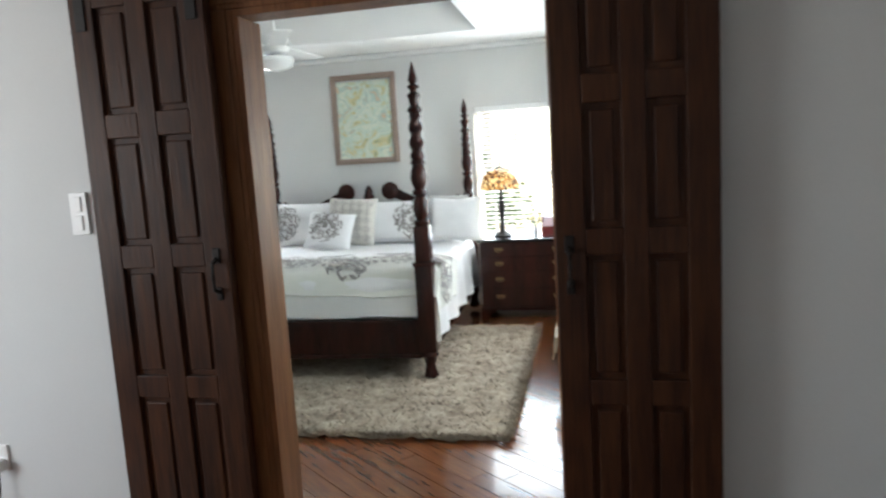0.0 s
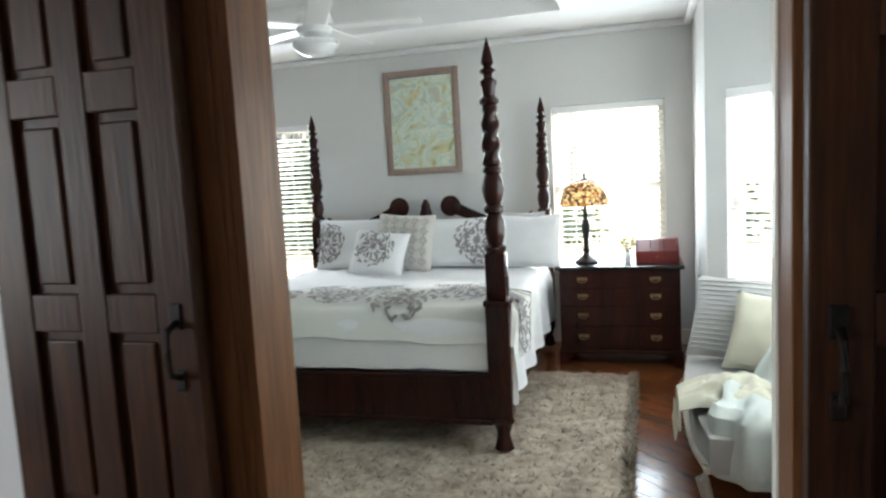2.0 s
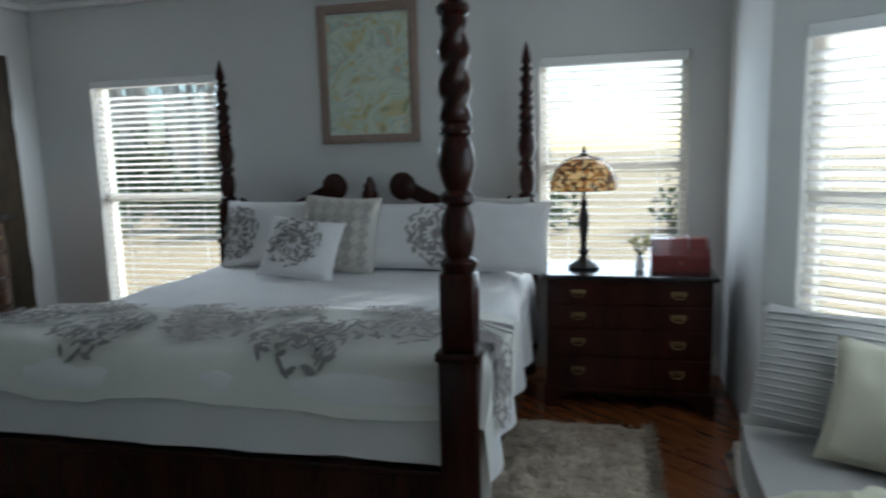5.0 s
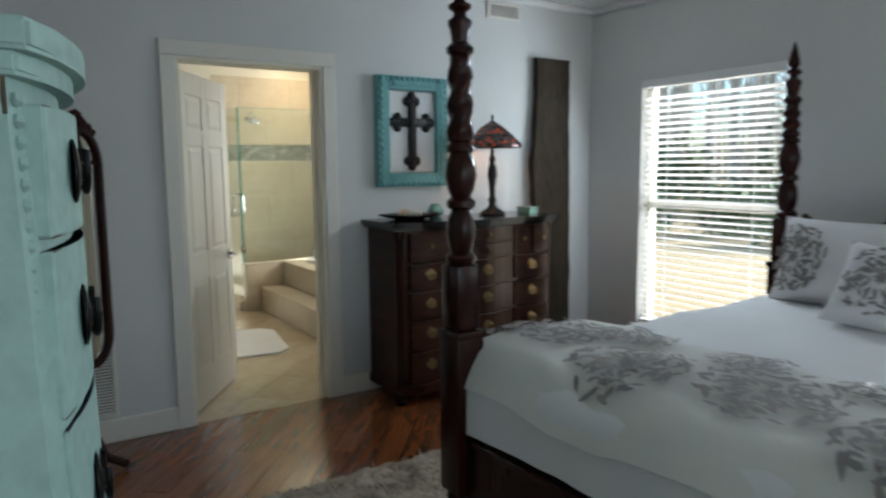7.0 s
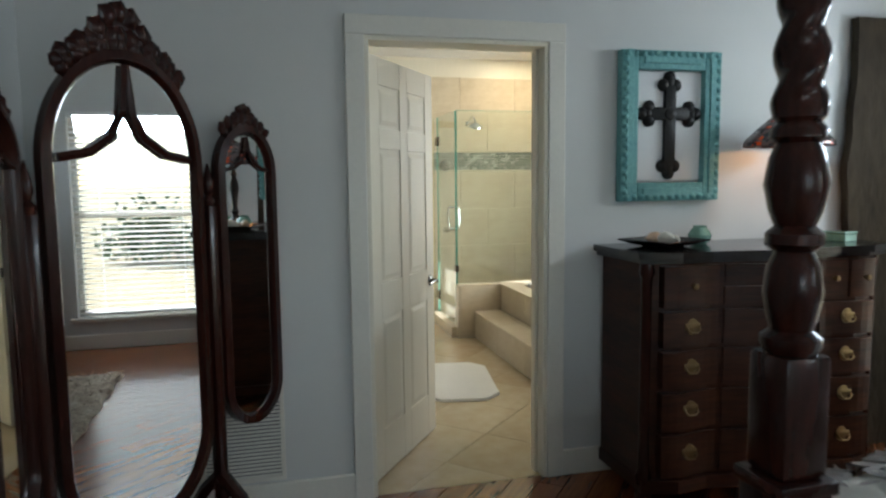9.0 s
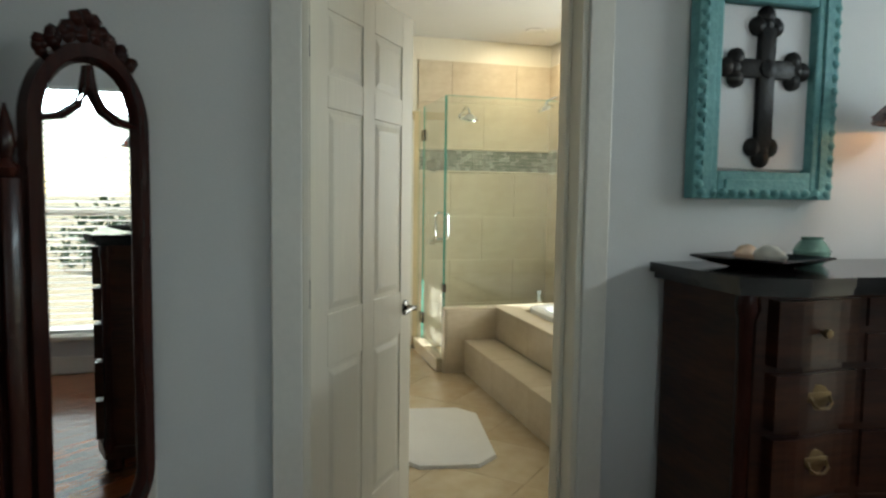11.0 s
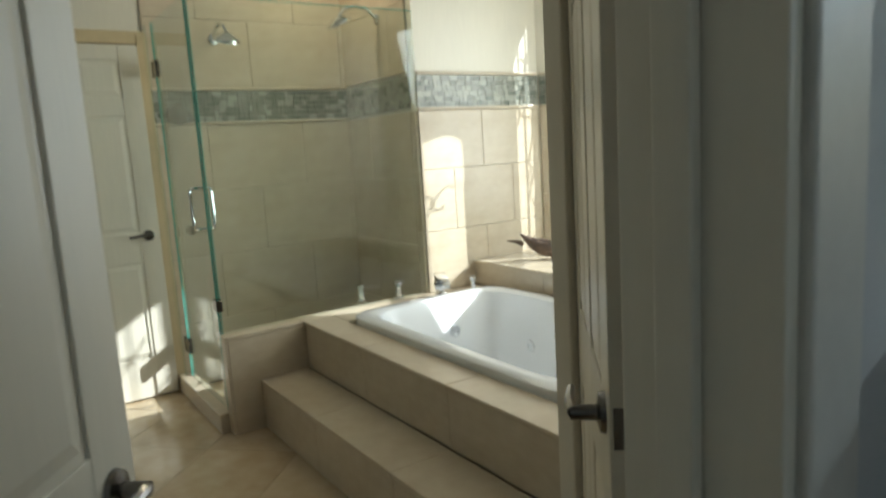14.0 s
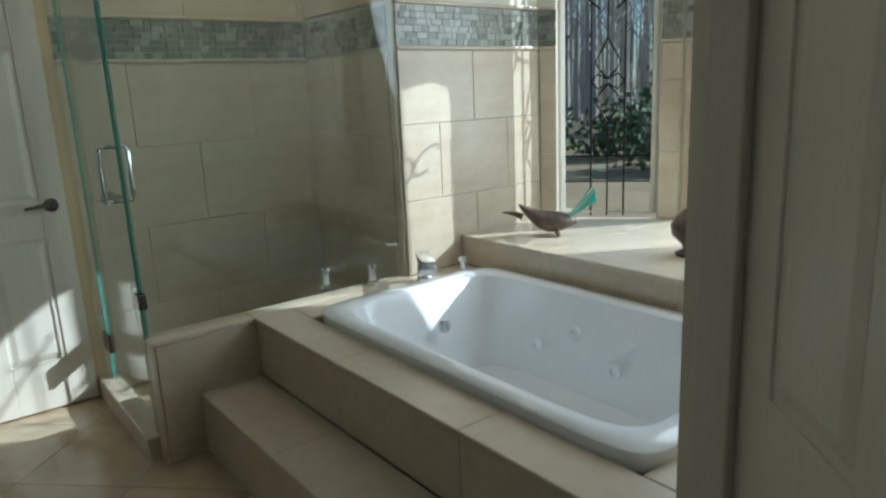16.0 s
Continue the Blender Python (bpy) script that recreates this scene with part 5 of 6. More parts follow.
# aqua bow-front chest
AX0, AX1, AYB, AYF, AH = -2.95, -2.13, 2.53, 3.03, 1.67
armoire = thing("tall_chest", (AX0 + AX1) / 2, AYB, 0, 180, "tall distressed aqua bow-front chest of drawers with dark pulls", "chest")
AW = AX1 - AX0


def bulge(x):
    return (AYF - AYB) + 0.085 * (1 - (2 * x / AW) ** 2)


def bow_slab(bm, x0, x1, z0, z1, out, back=0.0):
    n = 10
    f = [(x0 + (x1 - x0) * k / n) for k in range(n + 1)]
    pts = [(x, -(bulge(x) + out)) for x in f] + [(x1, -back), (x0, -back)]
    lo = [bm.verts.new((x, y, z0)) for x, y in pts]
    hi = [bm.verts.new((x, y, z1)) for x, y in pts]
    bm.faces.new(lo[::-1])
    bm.faces.new(hi)
    for i in range(len(pts)):
        bm.faces.new((lo[i], lo[(i + 1) % len(pts)], hi[(i + 1) % len(pts)], hi[i]))


bm = bmesh.new()
bow_slab(bm, -AW / 2, AW / 2, 0.10, AH - 0.07, -0.02)
bow_slab(bm, -AW / 2 - 0.015, AW / 2 + 0.015, 0.06, 0.14, 0.0)
finish(bm, "body", AQUA, armoire)
bm = bmesh.new()
bow_slab(bm, -AW / 2 - 0.02, AW / 2 + 0.02, AH - 0.07, AH - 0.04, 0.005)
bow_slab(bm, -AW / 2 - 0.035, AW / 2 + 0.035, AH - 0.04, AH, 0.025)
bmesh.ops.bevel(bm, geom=bm.edges[:], offset=0.006, segments=2, affect="EDGES")
finish(bm, "cornice", AQUA, armoire)
RUB = material("worn_edge_wood", (0.14, 0.1, 0.07), 0.7, grain=60, vary=0.4, bump=0.3)
for sx in (-1, 1):
    bm = bmesh.new()
    for k in range(52):
        add_lathe(bm, [(0.001, -0.011), (0.010, -0.005), (0.010, 0.005), (0.001, 0.011)], 6, pose(sx * (AW / 2 - 0.02), -bulge(AW / 2) + 0.008, 0.17 + k * 0.0275, 0, 25, 0))
    finish(bm, "rope_moulding", AQUA, armoire, True)
    bm = bmesh.new()
    for k in range(34):
        z = 0.15 + k * 0.0425
        if rng.random() < 0.6:
            add_box(bm, sx * AW / 2 - 0.003, sx * AW / 2 + 0.0015, -bulge(AW / 2) + 0.018, -bulge(AW / 2) + 0.02 + 0.004 * rng.random(), z, z + 0.03 + 0.02 * rng.random(), 0.001)
    finish(bm, "rubbed_edge", RUB, armoire, label="bare wood where the paint is worn")
    bm = bmesh.new()
    add_box(bm, sx * AW / 2 - 0.06 * (sx > 0), sx * AW / 2 + 0.06 * (sx < 0), -0.42, -0.34, 0, 0.1, 0.01)
    finish(bm, "foot", AQUA, armoire)
zz = 0.16
for k, h in enumerate((0.34, 0.32, 0.30, 0.26, 0.20)):
    bm = bmesh.new()
    bow_slab(bm, -AW / 2 + 0.045, AW / 2 - 0.045, zz + 0.008, zz + h - 0.01, 0.006, 0.3)
    bmesh.ops.bevel(bm, geom=bm.edges[:], offset=0.004, segments=1, affect="EDGES")
    d = finish(bm, "drawer", AQUA, armoire)
    bm = bmesh.new()
    for z in (zz + 0.008, zz + h - 0.012):
        bow_slab(bm, -AW / 2 + 0.05, AW / 2 - 0.05, z - 0.001, z + 0.002, 0.0045, 0.3)
    finish(bm, "rubbed_edge", RUB, d)
    bm = bmesh.new()
    for x in (-0.22, 0.22):
        add_lathe(bm, [(0.001, 0), (0.05, 0), (0.05, 0.004), (0.03, 0.01), (0.014, 0.012), (0.012, 0.025), (0.001, 0.028)], 16, pose(x, -bulge(x) - 0.004, zz + h * 0.5, 90))
        add_tube(bm, [(x + 0.04 * math.cos(a * 0.3), -bulge(x) - 0.022, zz + h * 0.5 + 0.012 + 0.045 * math.sin(a * 0.3)) for a in range(-12, 3)], 0.005, 6)
    finish(bm, "ring_pull", IRON, d, True, "dark iron ring pulls")
    zz += h
bm = bmesh.new()
add_box(bm, -AW / 2 - 0.012, -AW / 2 + 0.002, -0.2, -0.17, 1.30, 1.33, 0.004)
add_tube(bm, [(-AW / 2 - 0.012, -0.21, 1.31), (-AW / 2 - 0.03, -0.185, 1.305), (-AW / 2 - 0.012, -0.16, 1.31)], 0.004, 6)
finish(bm, "side_handle", NICKEL, armoire)

# the chest swells towards its foot
for ob in armoire.children_recursive:
    for v in ob.data.vertices:
        swell = 1 + 0.13 * (max(0, 1.0 - v.co.z) / 1.0) ** 1.4 * (1 if v.co.z > 0.12 else 0.8)
        v.co.x *= swell
        v.co.y *= swell

# ceiling fan
fan = thing("ceiling_fan", -2.25, 4.9, 2.98, 0, "white ceiling fan at rest under the tray", "fan")
WHITE = material("fan_enamel", (0.8, 0.8, 0.79), 0.35, vary=0.02, bump=0)
bm = bmesh.new()
add_lathe(bm, [(0.07, 0), (0.06, -0.05), (0.015, -0.06), (0.015, -0.4), (0.1, -0.42), (0.12, -0.48), (0.1, -0.54), (0.06, -0.56)][::-1], 20)
finish(bm, "motor", WHITE, fan, True)
bm = bmesh.new()
add_lathe(bm, [(0.05, -0.56), (0.13, -0.58), (0.14, -0.61), (0.1, -0.66), (0.02, -0.68)][::-1], 20)
finish(bm, "bowl", TUB, fan, True)
for k in range(5):
    bm = bmesh.new()
    add_box(bm, 0.10, 0.66, -0.065, 0.065, -0.505, -0.495, 0.004, pose(0, 0, 0, 0, 0, k * 72 + 12))
    finish(bm, "blade", WHITE, fan)

# ---- bathroom ----


def panel_door(name, w, h, m, label, lever_side, lever_z=0.95, both=True):
    """A six-panel moulded door across x 0..w, 35 mm thick round y 0; the lever stands near x = w."""
    t = thing(name, 0, 0, 0, 0, label, "door")
    t.matrix_world = m
    st, mid = 0.105, 0.09
    zs = [(0.24, 0.80), (0.97, 1.62), (1.72, 1.92)]
    bm = bmesh.new()
    add_box(bm, 0.001, w - 0.001, -0.012, 0.012, 0.011, h - 0.001)
    for a, b in ((0, st), ((w - mid) / 2, (w + mid) / 2), (w - st, w)):
        add_box(bm, a, b, -0.0175, 0.0175, 0.01, h, 0.002)
    for a, b in ((0.01, zs[0][0]), (zs[0][1], zs[1][0]), (zs[1][1], zs[2][0]), (zs[2][1], h)):
        for p, q in ((st, (w - mid) / 2), ((w + mid) / 2, w - st)):
            add_box(bm, p, q, -0.0173, 0.0173, a, b, 0.002)
    finish(bm, "leaf", DOORPAINT, t)
    for a, b in zs:
        for p, q in ((st, (w - mid) / 2), ((w + mid) / 2, w - st)):
            bm = bmesh.new()
            for s in (-1, 1):
                lo = [bm.verts.new((x, s * 0.0125, z)) for x, z in ((p + 0.014, a + 0.014), (q - 0.014, a + 0.014), (q - 0.014, b - 0.014), (p + 0.014, b - 0.014))]
                hi = [bm.verts.new((x, s * 0.0172, z)) for x, z in ((p + 0.036, a + 0.036), (q - 0.036, a + 0.036), (q - 0.036, b - 0.036), (p + 0.036, b - 0.036))]
                bm.faces.new(hi)
                for i in range(4):
                    bm.faces.new((lo[i], lo[(i + 1) % 4], hi[(i + 1) % 4], hi[i]))
            finish(bm, "panel", DOORPAINT, t)
    bm = bmesh.new()
    for s in (-1, 1):
        add_lathe(bm, [(0.001, 0), (0.031, 0), (0.029, 0.008), (0.012, 0.012), (0.011, 0.05), (0.001, 0.05)], 16, pose(w - 0.06, s * 0.0175, lever_z, 90 * (1 if s < 0 else -1)))
        add_tube(bm, [(w - 0.06, s * 0.062, lever_z), (w - 0.10, s * 0.066, lever_z + 0.004), (w - 0.17, s * 0.06, lever_z - 0.004)], 0.010, 8, 0.7)
    add_box(bm, w - 0.001, w + 0.001, -0.012, 0.012, lever_z - 0.03, lever_z + 0.03)
    finish(bm, "lever", NICKEL, t, True, "dark nickel lever handle")
    bm = bmesh.new()
    for z in (0.25, 1.05, 1.8):
        add_lathe(bm, [(0.007, z - 0.05), (0.007, z + 0.05)], 8, pose(-0.004, lever_side * 0.02, 0))
        add_box(bm, -0.003, 0.0, -0.016, 0.016, z - 0.045, z + 0.045)
    finish(bm, "hinges", NICKEL, t)
    return t


panel_door("bathroom_door", 0.785, 2.05, pose(-5.215, 3.868, 0, 0, 0, 145), "white six-panel door with a dark lever, standing ajar into the bathroom", 1, 0.90)
panel_door("closet_door", 0.70, 2.03, pose(-5.915, 5.345, 0, 0, 0, -42), "white six-panel closet door with a dark lever, standing open", 1)
panel_door("inner_door", 0.74, 2.0, pose(-8.935, 4.28, 0, 0, 0, 90), "white six-panel door, closed, beside the shower", 1)
setting("trim", [(-8.958, -8.935, 5.022, 5.07, 0, 2.06), (-8.958, -8.94, 4.19, 4.275, 0, 2.06), (-8.958, -8.94, 4.19, 5.07, 2.01, 2.08)], material("tan_jamb_paint", (0.62, 0.5, 0.3), 0.5, vary=0.05), "tan casing round the inner door", 0.004)
setting("trim", [(-5.975, -5.92, 5.30, 5.36, 0, 2.06), (-5.30, -5.225, 5.335, 5.36, 0, 2.06), (-5.99, -5.225, 5.335, 5.36, 2.06, 2.14)], DOORPAINT, "cream painted casing round the closet doorway", 0.004)
setting("closet_lining", [(-5.91, -5.22, 6.3, 6.36, 0, 2.72)], DOORPAINT, "plain closet back wall")
t = thing("light_switch", -5.224, 5.10, 1.22, -90, "white rocker switch plate on the bathroom wall", "light switch")
box("plate", (-0.058, 0.058, -0.008, 0.0, -0.06, 0.06), PLASTIC, t, 0.003)
for x in (-0.024, 0.024):
    box("rocker", (x - 0.016, x + 0.016, -0.013, -0.007, -0.032, 0.032), PLASTIC, t, 0.003)

DZ = 0.50            # tub deck
LZ = 0.65            # window ledge
SX, KX = -8.10, -8.05   # shower glass line, outer face of the knee wall
FY, EY = 5.505, 6.655      # faces of the tub's front and of the window ledge
setting("tub_surround", [(KX, -6.10, FY + 0.002, 5.66, 0, DZ - 0.022), (SX - 0.05, KX, 5.09, EY, 0, DZ - 0.022), (KX, -7.86, 5.66, EY, 0, DZ - 0.022), (-6.30, -6.10, 5.66, EY, 0, DZ - 0.022), (-7.86, -6.30, 6.60, EY, 0, DZ - 0.022)], GROUT, "masonry core of the tub surround")
bm = bmesh.new()
add_prism(bm, [(SX, EY), (-6.10, EY), (-5.90, 7.16), (-6.40, 7.66), (-7.50, 7.66), (-8.10, 7.22)], LZ - 0.022, pose(0, 0, 0) @ Matrix(((1, 0, 0, 0), (0, 0, 1, 0), (0, 1, 0, 0), (0, 0, 0, 1))))
finish(bm, "ledge_core", GROUT, None, False, "masonry core of the window ledge", "structure")
setting("tub_step", [(KX + 0.001, -6.10, 5.25, FY + 0.001, 0, 0.25 - 0.02)], GROUT, "masonry core of the tub step")
setting("shower_side_wall", [(-8.96, SX - 0.05, 6.30, YB, 0, 2.72)], TRIM, "end wall of the shower")
setting("alcove_wall", [(SX - 0.05, SX, 6.30, 7.24, 0, 2.72)], DOORPAINT, "painted wall beside the window bay")
setting("shower_curb", [(-8.95, SX, 5.03, 5.12, 0, 0.10)], TRAV, "stone kerb of the shower", 0.006)

# whirlpool tub
tub = thing("bathtub", -7.08, 6.13, DZ, 0, "white acrylic whirlpool tub set in a stone surround", "bathtub")
TL, TWD = 0.79, 0.475


def tub_ring(k, n, sx, sy, z, r):
    a = 2 * math.pi * k / n
    c, s = math.cos(a), math.sin(a)
    e = 2 / r
    return (sx * math.copysign(abs(c) ** e, c), sy * math.copysign(abs(s) ** e, s), z)


bm = bmesh.new()
N = 64
shape = [(TL, TWD, -0.02, 12), (TL, TWD, 0.03, 12), (TL - 0.012, TWD - 0.012, 0.04, 10), (TL - 0.075, TWD - 0.06, 0.042, 9), (TL - 0.09, TWD - 0.075, 0.03, 8), (TL - 0.13, TWD - 0.10, -0.12, 7), (TL - 0.20, TWD - 0.14, -0.36, 6), (TL - 0.30, TWD - 0.22, -0.40, 3.5), (0.02, 0.02, -0.405, 2)]
rings = [[bm.verts.new(tub_ring(k, N, *s)) for k in range(N)] for s in shape]
for a, b in zip(rings, rings[1:]):
    for k in range(N):
        bm.faces.new((a[k], a[(k + 1) % N], b[(k + 1) % N], b[k]))
bm.faces.new(rings[-1])
finish(bm, "shell", TUB, tub, True)
for x, y, z, rz in ((-0.3, 0.317, -0.2, 0), (0.1, 0.317, -0.2, 0), (0.45, 0.31, -0.2, 0), (-0.1, 0.323, -0.1, 0), (-0.612, 0.06, -0.13, 90), (-0.6, -0.1, -0.22, 90)):
    bm = bmesh.new()
    add_lathe(bm, [(0.001, 0), (0.032, 0), (0.03, 0.01), (0.016, 0.012), (0.014, 0.006), (0.001, 0.006)], 16, pose(x, y, z, 90, 0, rz))
    finish(bm, "jet", TUB if rz == 0 else CHROME, tub, True)

faucet = thing("tub_faucet", -7.97, 6.30, DZ, -30, "chrome waterfall tub faucet with two levers on the deck", "faucet")
bm = bmesh.new()
add_lathe(bm, [(0.03, 0), (0.03, 0.015), (0.02, 0.02), (0.018, 0.09)], 14)
add_box(bm, -0.03, 0.16, -0.03, 0.03, 0.085, 0.115, 0.01)
add_box(bm, 0.10, 0.17, -0.036, 0.036, 0.065, 0.10, 0.01)
finish(bm, "spout", CHROME, faucet, True)
for y in (-0.2, -0.38, 0.16):
    bm = bmesh.new()
    add_lathe(bm, [(0.026, 0), (0.026, 0.01), (0.015, 0.015), (0.013, 0.06), (0.02, 0.065), (0.02, 0.08), (0.001, 0.082)], 14, pose(-0.02, y, 0))
    add_tube(bm, [(-0.02, y, 0.072), (0.05, y, 0.08)], 0.007, 8)
    finish(bm, "valve", CHROME, faucet, True)

faucet.scale = (1.2, 1.2, 1.2)

# shower glass
GT = 2.10
t = thing("shower_screen", SX, 5.09, 0, 0, "frameless fixed shower glass standing on the tub deck", "shower screen")
p = box("pane", (-0.005, 0.005, 0.0, 1.21, DZ + 0.002, GT), SHOWER, t)
p.visible_shadow = False
box("edge", (-0.0052, 0.0052, -0.003, 0.001, DZ + 0.002, GT), GREENEDGE, t)
box("edge", (-0.0052, 0.0052, 0.0, 1.21, GT, GT + 0.003), GREENEDGE, t)
t = thing("shower_door", SX, 5.08, 0, 180, "frameless glass shower door with chrome hinges and pull handle", "shower door")
p = box("pane", (0.008, 0.70, -0.005, 0.005, 0.115, GT), SHOWER, t)
p.visible_shadow = False
box("edge", (0.004, 0.009, -0.0052, 0.0052, 0.115, GT), GREENEDGE, t)
box("edge", (0.699, 0.704, -0.0052, 0.0052, 0.115, GT), GREENEDGE, t)
bm = bmesh.new()
for s in (-1, 1):
    add_tube(bm, [(0.08, 0, 1.02), (0.08, s * 0.045, 1.02), (0.08, s * 0.05, 1.04), (0.08, s * 0.05, 1.20), (0.08, s * 0.045, 1.22), (0.08, 0, 1.22)], 0.009, 8)
finish(bm, "handle", CHROME, t, True, "chrome pull handle")
bm = bmesh.new()
for z in (0.30, 1.86):
    add_box(bm, 0.66, 0.76, -0.012, 0.012, z - 0.045, z + 0.045, 0.004)
add_box(bm, -0.03, 0.03, -0.016, 0.016, 0.62, 0.68, 0.004)
finish(bm, "hinges", NICKEL, t, label="brushed nickel glass hinges")
t = thing("shower_post", -8.90, 5.06, 0, 0, "narrow fixed glass strip beside the shower door", "shower screen")
p = box("pane", (-0.05, 0.035, -0.005, 0.005, 0.10, GT), SHOWER, t)
p.visible_shadow = False


def shower_head(x, y, z, rz, label):
    t = thing("wall_shower", x, y, z, rz, label, "shower head", "chrome shower heads")
    bm = bmesh.new()
    add_lathe(bm, [(0.03, 0), (0.03, 0.008), (0.012, 0.012)], 14, pose(0, 0, 0, 0, 90))
    add_tube(bm, [(0, 0, 0), (0.06, 0, 0.05), (0.14, 0, 0.07), (0.22, 0, 0.04), (0.25, 0, 0.0)], 0.011, 8)
    finish(bm, "arm", CHROME, t, True)
    bm = bmesh.new()
    add_lathe(bm, [(0.001, 0.02), (0.02, 0.02), (0.075, -0.01), (0.08, -0.025), (0.001, -0.028)], 20, pose(0.26, 0, -0.02, 0, 25))
    finish(bm, "rose", CHROME, t, True)


shower_head(-8.945, 5.45, 2.05, 0, "curved chrome shower head on the tiled wall")
shower_head(-8.45, 6.285, 2.12, -90, "chrome shower head with a bent arm on the end wall")
bm = bmesh.new()
t = thing("shower_valve", -8.945, 5.2, 1.62, 0, "round dark shower control on the tiled wall", "shower valve")
add_lathe(bm, [(0.001, 0), (0.06, 0), (0.058, 0.012), (0.02, 0.016), (0.018, 0.05), (0.001, 0.05)], 18, pose(0, 0, 0, 0, 90))
finish(bm, "dial", NICKEL, t, True)

# recessed ceiling lights
LED = glowing("lit_lens", (0.9, 0.85, 0.7), (1.0, 0.85, 0.6), 9.0)
for x, y in ((-8.45, 5.93),):
    t = thing("recessed_light", x, y, 2.72, 0, "round recessed ceiling light, lit", "ceiling light", "recessed lights")
    bm = bmesh.new()
    add_lathe(bm, [(0.062, -0.001), (0.085, -0.001), (0.08, -0.008), (0.062, -0.004)], 24)
    finish(bm, "ring", WHITE, t, True)
    bm = bmesh.new()
    add_lathe(bm, [(0.001, -0.002), (0.061, -0.002), (0.061, -0.0035), (0.001, -0.0035)], 24)
    finish(bm, "lens", LED, t)
    lamp = new("downlight", bpy.data.lights.new("downlight", "AREA"))
    lamp.data.shape, lamp.data.size, lamp.data.energy, lamp.data.color = "DISK", 0.11, 3.0, (1.0, 0.8, 0.52)
    lamp.location = (x, y, 2.712)

# windows over the tub: arched, with leaded glass
def tub_window(name, m, a, b, sill, head):
    w = b - a
    t = new(name)
    t.matrix_world = m @ pose((a + b) / 2, 0.05, 0)
    tagged(t, "tall arched bathroom window with leaded diamond glass", "window", kind="structure")
    r, spring = w / 2, head - w / 2
    arc = [(-r * math.cos(math.pi * k / 20), spring + r * math.sin(math.pi * k / 20)) for k in range(21)]
    bm = bmesh.new()
    for (x0, z0), (x1, z1) in zip(arc, arc[1:]):      # filling over the arch
        q = [(x0, z0), (x1, z1), (x1, head + 0.002), (x0, head + 0.002)]
        add_prism(bm, q, 0.116, pose(0, -0.048, 0))
    finish(bm, "arch", DOORPAINT, t)
    bm = bmesh.new()
    line = [(-r + 0.018, sill + 0.02)] + [(x * (1 - 0.018 / r), spring + (z - spring) * (1 - 0.018 / r)) for x, z in arc] + [(r - 0.018, sill + 0.02), (-r + 0.018, sill + 0.02)]
    add_tube(bm, [(x, 0.05, z) for x, z in line], 0.02, 6)
    finish(bm, "frame", TRIM, t)
    p = box("pane", (-r + 0.01, r - 0.01, 0.048, 0.052, sill, head), PANE, t)
    p.visible_shadow = False
    bm = bmesh.new()
    for x in (-w / 6, w / 6):
        add_tube(bm, [(x, 0.045, sill), (x, 0.045, spring + r * 0.9)], 0.0055, 5)
    d = w / 6
    for zc in (1.38,):
        add_tube(bm, [(0, 0.045, sill), (0, 0.045, zc - 2.6 * d)], 0.005, 5)
        add_tube(bm, [(0, 0.045, zc + 2.6 * d), (0, 0.045, head)], 0.005, 5)
        for sz in (-1, 1):
            for sx in (-1, 1):
                add_tube(bm, [(0, 0.045, zc + sz * 2.6 * d), (sx * 0.35 * d, 0.045, zc + sz * 1.9 * d), (sx * 0.75 * d, 0.045, zc + sz * 1.2 * d), (sx * 0.5 * d, 0.045, zc + sz * 0.7 * d), (0, 0.045, zc + sz * 0.15 * d)], 0.0055, 5)
        for sx in (-1, 1):
            for sz in (-1, 1):
                add_tube(bm, [(sx * d, 0.045, zc), (sx * 0.6 * d, 0.045, zc + sz * 0.45 * d), (0.0, 0.045, zc + sz * 0.15 * d)], 0.0055, 5)
    add_tube(bm, [(-r, 0.045, 0.84), (r, 0.045, 0.84)], 0.004, 5)
    add_tube(bm, [(-r, 0.045, 0.98), (r, 0.045, 0.98)], 0.004, 5)
    # scrolls in the head
    for sx in (-1, 1):
        pts = [(sx * (0.04 + 0.11 * math.sin(k * 0.33)), 0.045, 1.75 + 0.03 * k) for k in range(14)]
        add_tube(bm, pts, 0.006, 5)
        add_tube(bm, [(sx * (0.2 + 0.05 * math.cos(k * 0.6)), 0.045, 1.86 + 0.05 * math.sin(k * 0.6)) for k in range(9)], 0.006, 5)
    finish(bm, "leading", IRON, t, False, "black leaded came")
    return t


for bay_i, (bm_, _, bay_hole) in enumerate(BAYS):
    tub_window(f"window_{7 + bay_i}", bm_, *bay_hole, LZ, 2.32)

# things on the ledge
t = thing("bird_figurine", -7.74, 6.90, LZ, 228, "driftwood-brown bird sculpture with an aqua glass tail on the ledge", "figurine")
DRIFT = material("brown_shell_mosaic", (0.2, 0.13, 0.09), 0.35, grain=30, vary=0.7, bump=0.6, coarse=12, second=(0.05, 0.04, 0.035))
bm = bmesh.new()
rings = []
for k in range(13):
    u = k / 12
    r = 0.075 * math.sin(math.pi * min(1, 0.08 + u * 0.9)) ** 0.8
    rings.append([bm.verts.new(((u - 0.5) * 0.34, r * math.cos(2 * math.pi * i / 14), 0.085 + 0.05 * (u - 0.4) ** 2 * 6 * (u > 0.4) + r * 0.85 * math.sin(2 * math.pi * i / 14))) for i in range(14)])
for a, b in zip(rings, rings[1:]):
    for i in range(14):
        bm.faces.new((a[i], a[(i + 1) % 14], b[(i + 1) % 14], b[i]))
bm.faces.new(rings[0])
bm.faces.new(rings[-1])
